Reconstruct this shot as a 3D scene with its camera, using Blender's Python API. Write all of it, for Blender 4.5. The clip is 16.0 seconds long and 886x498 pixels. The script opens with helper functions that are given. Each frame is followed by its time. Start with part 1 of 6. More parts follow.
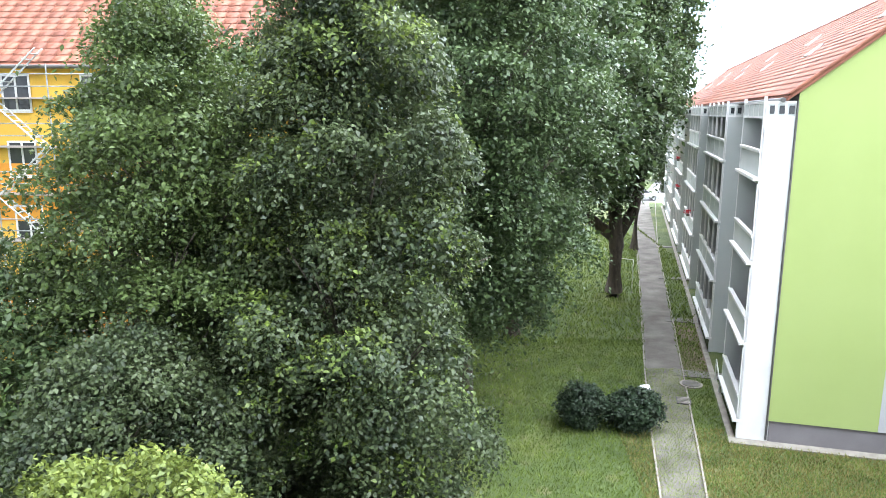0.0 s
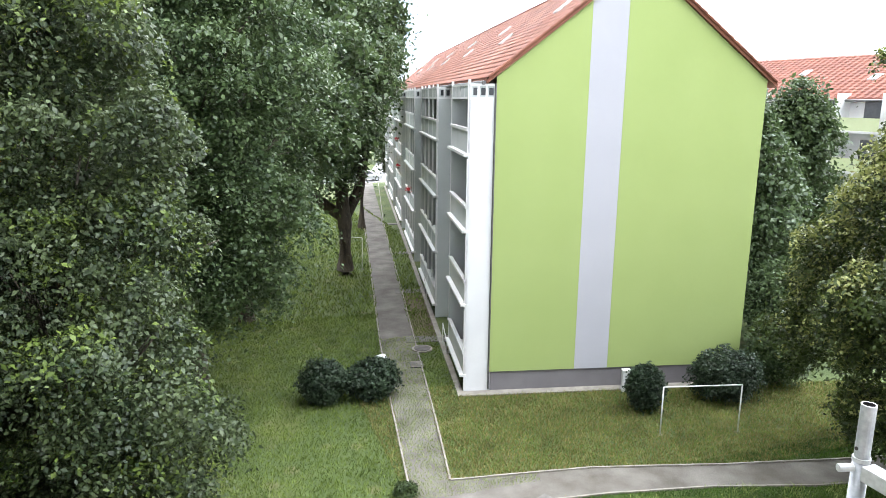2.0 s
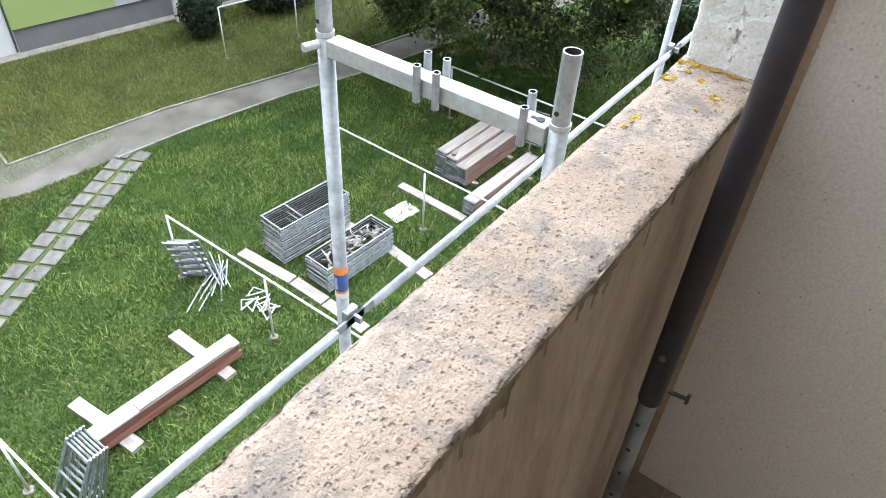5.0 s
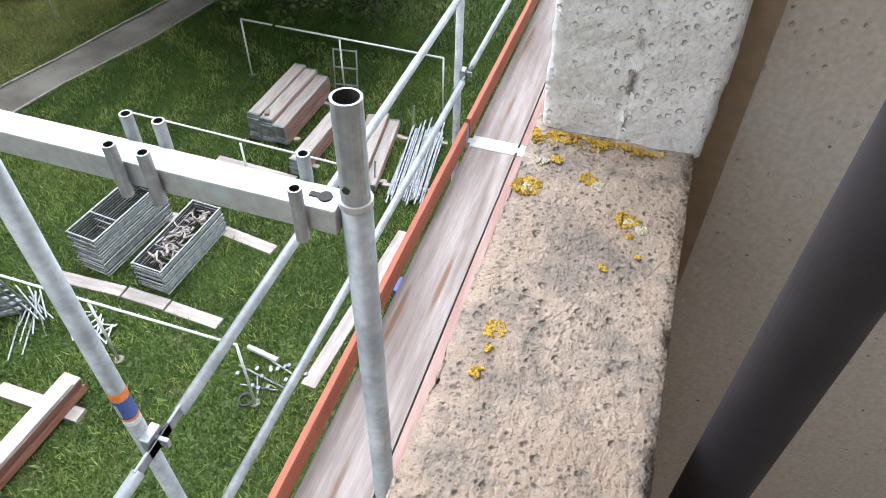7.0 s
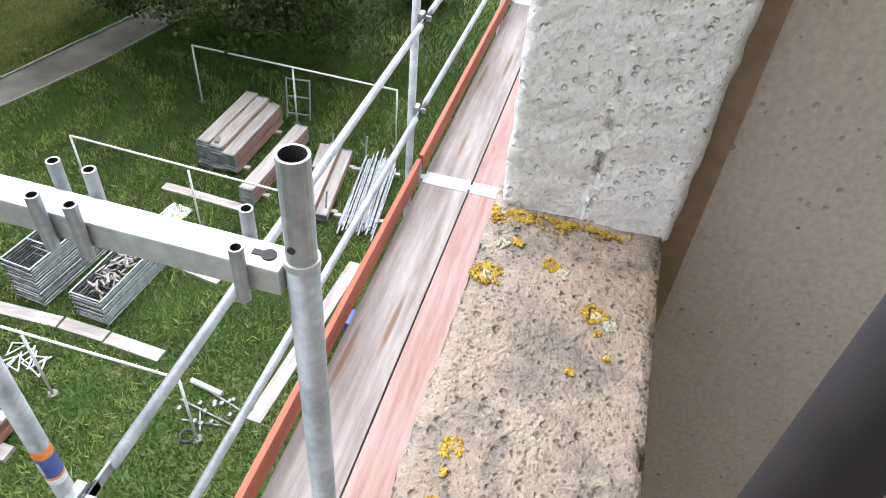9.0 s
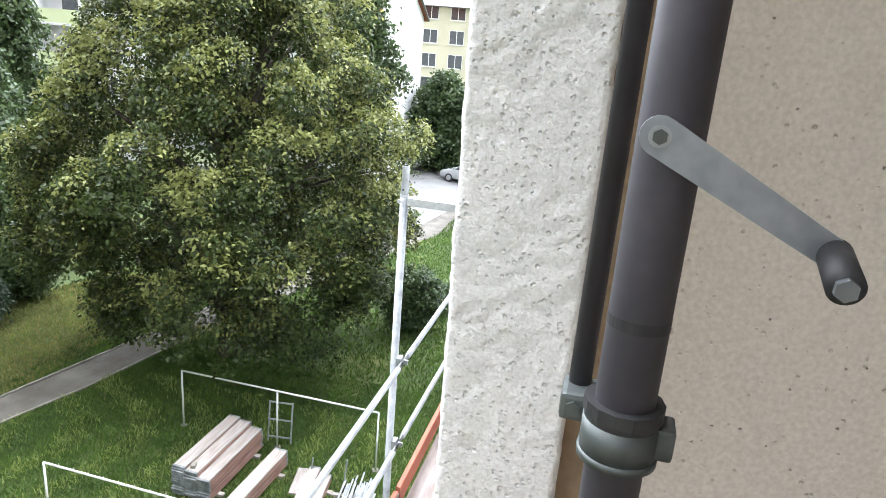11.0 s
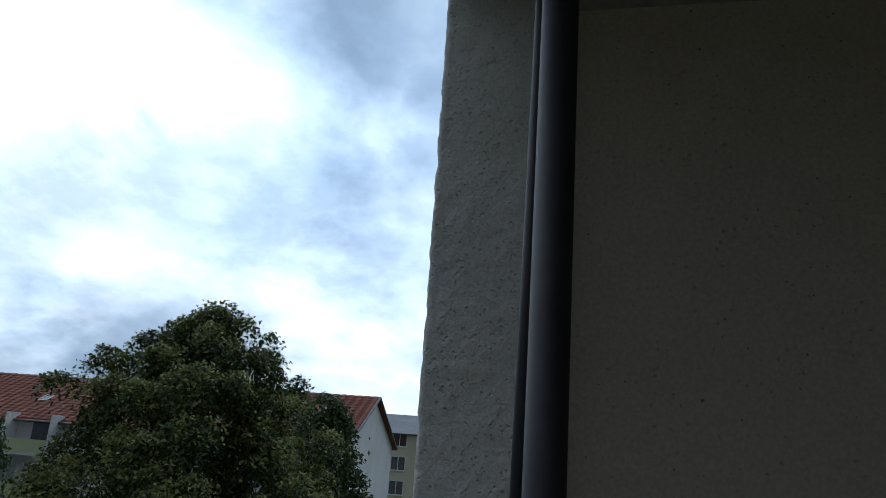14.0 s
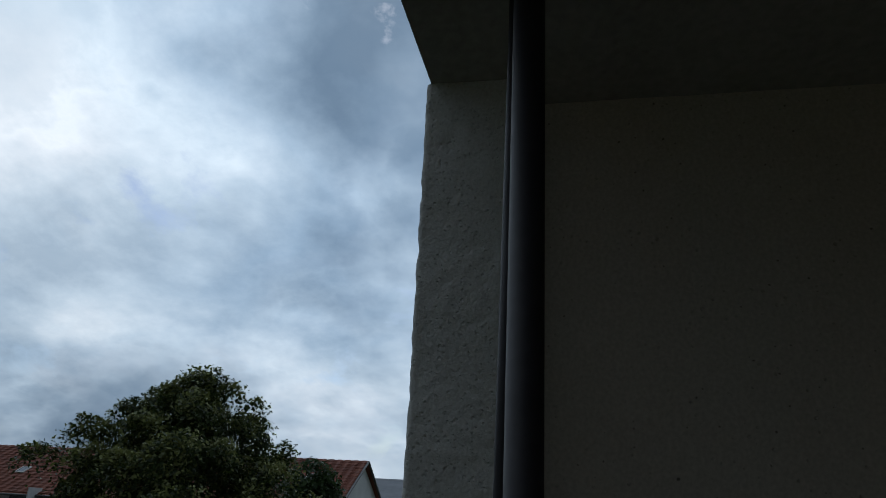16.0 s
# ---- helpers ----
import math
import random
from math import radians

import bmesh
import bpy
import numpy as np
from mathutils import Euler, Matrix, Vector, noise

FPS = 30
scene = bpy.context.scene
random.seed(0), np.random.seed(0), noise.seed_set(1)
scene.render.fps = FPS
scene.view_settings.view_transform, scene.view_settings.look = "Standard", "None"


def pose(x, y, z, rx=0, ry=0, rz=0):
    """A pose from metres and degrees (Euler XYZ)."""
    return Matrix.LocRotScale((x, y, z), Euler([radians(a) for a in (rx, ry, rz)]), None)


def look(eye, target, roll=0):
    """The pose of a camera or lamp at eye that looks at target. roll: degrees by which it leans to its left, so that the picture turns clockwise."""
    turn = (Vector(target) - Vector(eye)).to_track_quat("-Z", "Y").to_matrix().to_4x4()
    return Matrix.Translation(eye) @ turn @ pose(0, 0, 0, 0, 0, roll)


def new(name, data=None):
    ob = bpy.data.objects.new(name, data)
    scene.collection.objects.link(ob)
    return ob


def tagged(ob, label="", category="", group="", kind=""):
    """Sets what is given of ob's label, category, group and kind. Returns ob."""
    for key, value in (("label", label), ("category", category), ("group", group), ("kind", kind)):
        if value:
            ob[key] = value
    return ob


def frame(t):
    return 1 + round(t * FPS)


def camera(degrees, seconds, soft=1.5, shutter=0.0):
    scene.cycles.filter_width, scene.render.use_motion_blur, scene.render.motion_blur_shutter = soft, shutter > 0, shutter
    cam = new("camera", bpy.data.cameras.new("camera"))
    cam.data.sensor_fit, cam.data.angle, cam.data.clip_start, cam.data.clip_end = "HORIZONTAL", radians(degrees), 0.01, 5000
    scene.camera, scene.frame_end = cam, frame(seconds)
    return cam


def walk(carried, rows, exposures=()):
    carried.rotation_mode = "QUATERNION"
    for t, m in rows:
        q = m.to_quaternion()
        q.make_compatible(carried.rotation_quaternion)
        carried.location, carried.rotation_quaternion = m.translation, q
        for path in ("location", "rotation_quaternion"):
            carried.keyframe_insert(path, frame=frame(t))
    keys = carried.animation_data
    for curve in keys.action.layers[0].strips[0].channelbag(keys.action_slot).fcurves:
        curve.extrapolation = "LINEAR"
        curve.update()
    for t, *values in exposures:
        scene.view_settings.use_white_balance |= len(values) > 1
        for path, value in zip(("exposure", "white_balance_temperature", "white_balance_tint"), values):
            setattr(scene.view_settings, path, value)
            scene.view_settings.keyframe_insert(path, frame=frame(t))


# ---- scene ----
cam = camera(64.4, 16.0, soft=0.8)
PATH = [
    (0, (-0.753, -0.068, 11.117), (-0.877, 1.892, 10.735), 0.2),
    (0.5, (-0.76, -0.096, 11.124), (-0.697, 1.871, 10.765), 0.5),
    (1, (-0.797, -0.117, 11.16), (-0.559, 1.839, 10.816), 0.7),
    (1.5, (-0.795, -0.218, 11.089), (-0.39, 1.708, 10.73), 0.8),
    (2, (-0.834, -0.288, 10.994), (-0.211, 1.565, 10.574), 0.7),
    (2.5, (-0.804, -0.274, 10.93), (0.083, 1.401, 10.292), 0.9),
    (3, (-0.718, -0.244, 10.861), (0.363, 1.185, 9.972), 2.2),
    (3.5, (-0.643, -0.232, 10.812), (0.445, 1.0, 9.673), 3.8),
    (4, (-0.514, -0.209, 10.779), (0.595, 0.861, 9.505), 3.5),
    (4.2, (-0.43, -0.19, 10.757), (0.684, 0.853, 9.465), 3.2),
    (4.5, (-0.381, -0.203, 10.763), (0.73, 0.815, 9.447), 3.3),
    (5, (-0.292, -0.151, 10.754), (0.958, 0.7, 9.446), 3.6),
    (7.3, (0.364, 0.097, 10.608), (1.712, 0.469, 9.179), 1.5),
    (7.5, (0.38, 0.101, 10.603), (1.742, 0.447, 9.18), 1.9),
    (8, (0.403, 0.11, 10.588), (1.764, 0.43, 9.158), 3.1),
    (8.2, (0.405, 0.111, 10.584), (1.76, 0.428, 9.147), 3.2),
    (10.3, (0.232, 0.058, 10.807), (1.959, 0.461, 9.882), 5.5),
    (10.5, (0.196, 0.044, 10.847), (1.968, 0.477, 10.028), 4.2),
    (11, (0.126, 0.008, 10.906), (1.983, 0.437, 10.302), 4.6),
    (11.5, (0.066, -0.027, 10.968), (1.980, 0.414, 10.594), 3.8),
    (12, (0.005, -0.043, 11.021), (1.947, 0.424, 10.910), 4.2),
    (12.5, (-0.044, -0.061, 11.065), (1.899, 0.401, 11.160), 4.0),
    (13, (-0.080, -0.066, 11.101), (1.852, 0.390, 11.345), 4.8),
    (13.5, (-0.099, -0.066, 11.133), (1.808, 0.378, 11.536), 5.2),
    (14, (-0.114, -0.072, 11.162), (1.757, 0.365, 11.718), 4.5),
    (14.5, (-0.133, -0.066, 11.184), (1.698, 0.375, 11.857), 4.1),
    (15, (-0.151, -0.071, 11.193), (1.630, 0.369, 11.988), 4.5),
    (15.5, (-0.165, -0.081, 11.192), (1.578, 0.361, 12.067), 4.9),
    (16, (-0.168, -0.091, 11.188), (1.656, 0.309, 11.903), 3.3),
]
EXPO = [(0, -0.66, 6550, 17), (2, -1.0, 6800, 17), (3.5, -1.0, 6950, 17), (5, -1.15, 6450, 15), (7.3, -1.6, 6650, 17), (8.2, -1.6, 6650, 17), (10.4, -1.0, 6750, 17), (11.6, -0.9, 6700, 17), (12.1, -1.35, 6700, 17), (12.6, -2.3, 6450, 16), (13, -3.0, 6150, 14), (13.5, -3.75, 5850, 12), (14, -4.4, 5850, 10), (14.6, -4.95, 5850, 9), (16, -5.25, 5900, 8)]
walk(cam, [(t, look(eye, target, roll)) for t, eye, target, roll in PATH], EXPO)

# ---------------------------------------------------------------- light
SUN_EL, SUN_AZ = radians(48), radians(72)
world = bpy.data.worlds.new("sky")
scene.world = world
world.use_nodes = True
wn, wl = world.node_tree.nodes, world.node_tree.links
wn.clear()


def wnode(kind, **values):
    n = wn.new(kind)
    for k, v in values.items():
        if k in n.inputs:
            n.inputs[k].default_value = v
    return n


w_out, w_bg = wn.new("ShaderNodeOutputWorld"), wn.new("ShaderNodeBackground")
w_sky = wn.new("ShaderNodeTexSky")
w_sky.sky_type, w_sky.sun_disc = "NISHITA", False
w_sky.sun_elevation, w_sky.sun_rotation = SUN_EL, SUN_AZ
w_tc, w_sep, w_com = wn.new("ShaderNodeTexCoord"), wn.new("ShaderNodeSeparateXYZ"), wn.new("ShaderNodeCombineXYZ")
wl.new(w_tc.outputs["Generated"], w_sep.inputs[0])
w_z = wn.new("ShaderNodeMath")
w_z.operation = "ADD"
w_abs = wn.new("ShaderNodeMath")
w_abs.operation = "ABSOLUTE"
wl.new(w_sep.outputs["Z"], w_abs.inputs[0])
wl.new(w_abs.outputs[0], w_z.inputs[0])
w_z.inputs[1].default_value = 0.42
for axis in ("X", "Y"):
    d = wn.new("ShaderNodeMath")
    d.operation = "DIVIDE"
    wl.new(w_sep.outputs[axis], d.inputs[0])
    wl.new(w_z.outputs[0], d.inputs[1])
    wl.new(d.outputs[0], w_com.inputs[axis])
def w_noise(scale, detail, rough, distort, shift):
    mp = wn.new("ShaderNodeMapping")
    mp.inputs["Location"].default_value = shift
    n = wn.new("ShaderNodeTexNoise")
    for key, value in (("Scale", scale), ("Detail", detail), ("Roughness", rough), ("Distortion", distort)):
        n.inputs[key].default_value = value
    wl.new(w_com.outputs[0], mp.inputs[0])
    wl.new(mp.outputs[0], n.inputs["Vector"])
    return n.outputs["Fac"]


def w_ramp(value, stops):
    n = wn.new("ShaderNodeValToRGB")
    r = n.color_ramp
    r.elements[0].position, r.elements[0].color = stops[0][0], (*stops[0][1], 1)
    r.elements[1].position, r.elements[1].color = stops[-1][0], (*stops[-1][1], 1)
    for at, c in stops[1:-1]:
        r.elements.new(at).color = (*c, 1)
    wl.new(value, n.inputs[0])
    return n.outputs[0]


def w_join(a, b, fac, kind="MIX"):
    n = wn.new("ShaderNodeMix")
    n.data_type, n.blend_type = "RGBA", kind
    wl.new(a, n.inputs["A"])
    wl.new(b, n.inputs["B"])
    if isinstance(fac, float):
        n.inputs["Factor"].default_value = fac
    else:
        wl.new(fac, n.inputs["Factor"])
    return n.outputs["Result"]


# bright veil, heaped grey-bottomed clouds before it, dark masses, a few blue holes
veil = w_ramp(w_noise(1.1, 12, 0.6, 0.0, (3.1, 0.7, 0)), ((0.30, (0.52, 0.63, 0.74)), (0.50, (0.82, 0.89, 0.94)), (0.66, (1, 1, 1))))
heap = w_ramp(w_noise(2.4, 14, 0.57, 0.1, (0.4, 5.2, 0)), ((0.34, (0.50, 0.57, 0.64)), (0.44, (0.78, 0.83, 0.87)), (0.50, (0.98, 0.99, 1.0)), (0.55, (1.15, 1.14, 1.12)), (0.60, (0.92, 0.95, 0.97)), (0.72, (0.74, 0.80, 0.85))))
cloud = w_join(veil, heap, 0.75, "MULTIPLY")
mass = w_ramp(w_noise(1.1, 9, 0.52, 0.1, (5.5, 1.3, 0)), ((0.38, (0.26, 0.33, 0.41)), (0.47, (0.70, 0.76, 0.82)), (0.54, (1, 1, 1))))
cloud = w_join(cloud, mass, 0.85, "MULTIPLY")
w_cl, w_bl = wn.new("ShaderNodeVectorMath"), wn.new("ShaderNodeVectorMath")
w_cl.operation = w_bl.operation = "SCALE"
w_cl.inputs["Scale"].default_value, w_bl.inputs["Scale"].default_value = 6.0, 0.6
wl.new(cloud, w_cl.inputs[0])
wl.new(w_sky.outputs[0], w_bl.inputs[0])
hole = w_ramp(w_noise(3.4, 9, 0.6, 0.3, (1.9, 8.4, 0)), ((0.26, (0, 0, 0)), (0.40, (1, 1, 1))))
w_mix = w_join(w_bl.outputs[0], w_cl.outputs[0], hole)
# the cloud cover is brighter round the veiled sun
SUN_DIR = Vector((math.sin(SUN_AZ) * math.cos(SUN_EL), math.cos(SUN_AZ) * math.cos(SUN_EL), math.sin(SUN_EL)))
w_dot, w_glow, w_lit = wn.new("ShaderNodeVectorMath"), wn.new("ShaderNodeMapRange"), wn.new("ShaderNodeVectorMath")
w_dot.operation, w_lit.operation = "DOT_PRODUCT", "SCALE"
w_dot.inputs[1].default_value = SUN_DIR
w_glow.interpolation_type = "SMOOTHSTEP"
for key, value in (("From Min", 0.15), ("From Max", 1.0), ("To Min", 1.0), ("To Max", 6.0)):
    w_glow.inputs[key].default_value = value
wl.new(w_tc.outputs["Generated"], w_dot.inputs[0])
wl.new(w_dot.outputs["Value"], w_glow.inputs["Value"])
wl.new(w_mix, w_lit.inputs[0])
wl.new(w_glow.outputs[0], w_lit.inputs["Scale"])
wl.new(w_lit.outputs[0], w_bg.inputs["Color"])
w_bg.inputs["Strength"].default_value = 1.0
wl.new(w_bg.outputs[0], w_out.inputs[0])
sun = new("sun", bpy.data.lights.new("sun", "SUN"))
sun.data.energy, sun.data.angle, sun.data.color = 1.5, radians(25), (1.0, 0.95, 0.88)
sun.matrix_world = look((0, 0, 0), (-math.sin(SUN_AZ) * math.cos(SUN_EL), -math.cos(SUN_AZ) * math.cos(SUN_EL), -math.sin(SUN_EL)))


# ---------------------------------------------------------------- materials
def mat(name, a, b, scale=3.0, fine=60.0, bump=0.15, rough=0.85, metal=0.0, dist=0.01, spots=None, c=None, stretch=(1, 1, 1), random_mix=0.0, island=0.0, spot_scale=40.0, spot_size=0.25, spot_soft=0.12, pits=0.0, pit_scale=30.0, pit_size=0.16, world_space=False):
    """A two-scale noise surface: colours a and b at the large scale, grain at the fine scale."""
    m = bpy.data.materials.new(name)
    m.use_nodes = True
    nt = m.node_tree
    N, L = nt.nodes, nt.links
    bs = N["Principled BSDF"]
    bs.inputs["Roughness"].default_value, bs.inputs["Metallic"].default_value = rough, metal
    tc = N.new("ShaderNodeTexCoord")
    mp = N.new("ShaderNodeMapping")
    mp.inputs["Scale"].default_value = stretch
    L.new(tc.outputs["Object"], mp.inputs[0])
    n1, n2 = N.new("ShaderNodeTexNoise"), N.new("ShaderNodeTexNoise")
    for n, s in ((n1, scale), (n2, fine)):
        n.inputs["Scale"].default_value, n.inputs["Detail"].default_value = s, 6
        L.new(mp.outputs[0], n.inputs["Vector"])
    rp = N.new("ShaderNodeValToRGB")
    rp.color_ramp.elements[0].position, rp.color_ramp.elements[0].color = 0.34, (*a, 1)
    rp.color_ramp.elements[1].position, rp.color_ramp.elements[1].color = 0.68, (*b, 1)
    if c:
        rp.color_ramp.elements.new(0.52).color = (*c, 1)
    L.new(n1.outputs["Fac"], rp.inputs[0])
    col = rp.outputs[0]

    def mixed(kind, fac, x, y, amount=None):
        mx = N.new("ShaderNodeMix")
        mx.data_type, mx.blend_type = "RGBA", kind
        if isinstance(fac, float):
            mx.inputs["Factor"].default_value = fac
        else:
            L.new(fac, mx.inputs["Factor"])
        L.new(x, mx.inputs["A"])
        if isinstance(y, tuple):
            mx.inputs["B"].default_value = (*y, 1)
        else:
            L.new(y, mx.inputs["B"])
        return mx.outputs["Result"]

    gr = N.new("ShaderNodeValToRGB")
    gr.color_ramp.elements[0].position, gr.color_ramp.elements[0].color = 0.25, (0.62, 0.62, 0.62, 1)
    gr.color_ramp.elements[1].position, gr.color_ramp.elements[1].color = 0.75, (1.0, 1.0, 1.0, 1)
    L.new(n2.outputs["Fac"], gr.inputs[0])
    col = mixed("MULTIPLY", 0.7, col, gr.outputs[0])
    if spots:
        vo = N.new("ShaderNodeTexVoronoi")
        vo.inputs["Scale"].default_value = spot_scale
        L.new(mp.outputs[0], vo.inputs["Vector"])
        sr = N.new("ShaderNodeValToRGB")
        sr.color_ramp.elements[0].position, sr.color_ramp.elements[0].color = spot_size, (1, 1, 1, 1)
        sr.color_ramp.elements[1].position, sr.color_ramp.elements[1].color = spot_size + spot_soft, (0, 0, 0, 1)
        L.new(vo.outputs["Distance"], sr.inputs[0])
        col = mixed("MIX", sr.outputs[0], col, spots)
    if random_mix or island:
        if island:
            rnd = N.new("ShaderNodeNewGeometry").outputs["Random Per Island"]
        else:
            rnd = N.new("ShaderNodeObjectInfo").outputs["Random"]
        hv = N.new("ShaderNodeHueSaturation")
        ra = N.new("ShaderNodeMapRange")
        k = island or random_mix
        ra.inputs["To Min"].default_value, ra.inputs["To Max"].default_value = 1 - k, 1 + k
        L.new(rnd, ra.inputs["Value"])
        L.new(ra.outputs[0], hv.inputs["Value"])
        L.new(col, hv.inputs["Color"])
        col = hv.outputs[0]
    L.new(col, bs.inputs["Base Color"])
    height = n2.outputs["Fac"]
    if pits:
        wob = N.new("ShaderNodeTexNoise")
        wob.inputs["Scale"].default_value, wob.inputs["Detail"].default_value = pit_scale, 3
        L.new(mp.outputs[0], wob.inputs["Vector"])
        wr = N.new("ShaderNodeMapRange")
        wr.inputs["From Min"].default_value, wr.inputs["From Max"].default_value = pit_size - 0.11, pit_size + 0.02
        L.new(wob.outputs["Fac"], wr.inputs["Value"])
        cl = wr
        ad = N.new("ShaderNodeMath")
        ad.operation = "MULTIPLY_ADD"
        L.new(n2.outputs["Fac"], ad.inputs[0])
        ad.inputs[1].default_value = 0.35
        L.new(cl.outputs[0], ad.inputs[2])
        height = ad.outputs[0]
    bp = N.new("ShaderNodeBump")
    bp.inputs["Strength"].default_value, bp.inputs["Distance"].default_value = bump, dist
    L.new(height, bp.inputs["Height"])
    L.new(bp.outputs[0], bs.inputs["Normal"])
    return m


def masonry(name, base, light, patch, grit, patch_scale=14.0, patch_at=0.56, grit_scale=160.0, grit_share=0.3, grit_size=0.42, pit_scale=60.0, pit_share=0.4, pit_size=0.3, pit_depth=0.0025, grain=0.0012, grain_scale=240.0, lumps=0.0, lump_scale=45.0, rough=0.92, pit_dark=0.55, stretch=(1, 1, 1)):
    """Cast or plastered surface: cloudy base, patches, coloured grit, round pores of uneven size and fine grain."""
    m = bpy.data.materials.new(name)
    m.use_nodes = True
    N, L = m.node_tree.nodes, m.node_tree.links
    bs = N["Principled BSDF"]
    bs.inputs["Roughness"].default_value = rough
    tc, mp = N.new("ShaderNodeTexCoord"), N.new("ShaderNodeMapping")
    mp.inputs["Scale"].default_value = stretch
    L.new(tc.outputs["Object"], mp.inputs[0])

    def fbm(scale, detail=5, roughness=0.55, distort=0.0):
        n = N.new("ShaderNodeTexNoise")
        for key, value in (("Scale", scale), ("Detail", detail), ("Roughness", roughness), ("Distortion", distort)):
            n.inputs[key].default_value = value
        L.new(mp.outputs[0], n.inputs["Vector"])
        return n.outputs["Fac"]

    def span(value, a, b, lo=0.0, hi=1.0):
        n = N.new("ShaderNodeMapRange")
        for key, v in (("From Min", a), ("From Max", b), ("To Min", lo), ("To Max", hi)):
            n.inputs[key].default_value = v
        L.new(value, n.inputs["Value"])
        return n.outputs[0]

    def calc(op, a, b):
        n = N.new("ShaderNodeMath")
        n.operation = op
        for k, v in enumerate((a, b)):
            if isinstance(v, (int, float)):
                n.inputs[k].default_value = v
            else:
                L.new(v, n.inputs[k])
        return n.outputs[0]

    def blend(fac, a, b, kind="MIX"):
        n = N.new("ShaderNodeMix")
        n.data_type, n.blend_type = "RGBA", kind
        L.new(fac, n.inputs["Factor"])
        for key, v in (("A", a), ("B", b)):
            if isinstance(v, tuple):
                n.inputs[key].default_value = (*v, 1)
            else:
                L.new(v, n.inputs[key])
        return n.outputs["Result"]

    def cells(scale, share, size):
        """Round spots in a share of the cells, each of its own size."""
        v = N.new("ShaderNodeTexVoronoi")
        v.inputs["Scale"].default_value = scale
        warp = N.new("ShaderNodeVectorMath")
        warp.operation = "MULTIPLY_ADD"
        wob = N.new("ShaderNodeTexNoise")
        wob.inputs["Scale"].default_value = scale * 1.7
        L.new(mp.outputs[0], wob.inputs["Vector"])
        L.new(wob.outputs["Color"], warp.inputs[0])
        warp.inputs[1].default_value = (0.35 / scale,) * 3
        L.new(mp.outputs[0], warp.inputs[2])
        L.new(warp.outputs[0], v.inputs["Vector"])
        sep = N.new("ShaderNodeSeparateColor")
        L.new(v.outputs["Color"], sep.inputs[0])
        own = span(sep.outputs[0], 1 - share, 1.0, 0.0, size)
        return span(calc("SUBTRACT", own, v.outputs["Distance"]), 0.0, size * 0.45)

    col = blend(span(fbm(patch_scale * 0.3, 6), 0.35, 0.65), base, light)
    col = blend(span(fbm(patch_scale, 9, 0.68, 0.3), patch_at, patch_at + 0.14, 0.0, 0.85), col, patch)
    col = blend(calc("MULTIPLY", cells(grit_scale, grit_share, grit_size), 0.8), col, grit)
    col = blend(calc("MULTIPLY", cells(grit_scale * 2.3, grit_share, grit_size), 0.6), col, grit)
    col = blend(span(fbm(grain_scale, 3), 0.3, 0.7, 0.0, 0.45), col, (0.55, 0.53, 0.50), "MULTIPLY")
    pits = cells(pit_scale, pit_share, pit_size)
    fine = cells(pit_scale * 2.1, pit_share * 0.8, pit_size)
    col = blend(calc("MULTIPLY", pits, pit_dark), col, grit)
    L.new(col, bs.inputs["Base Color"])
    height = calc("ADD", calc("MULTIPLY", pits, -pit_depth), calc("MULTIPLY", fine, -pit_depth * 0.45))
    height = calc("ADD", height, calc("MULTIPLY", fbm(grain_scale, 3), grain))
    if lumps:
        height = calc("ADD", height, calc("MULTIPLY", fbm(lump_scale, 3), lumps))
    bp = N.new("ShaderNodeBump")
    bp.inputs["Strength"].default_value, bp.inputs["Distance"].default_value = 1.0, 1.0
    L.new(height, bp.inputs["Height"])
    L.new(bp.outputs[0], bs.inputs["Normal"])
    return m


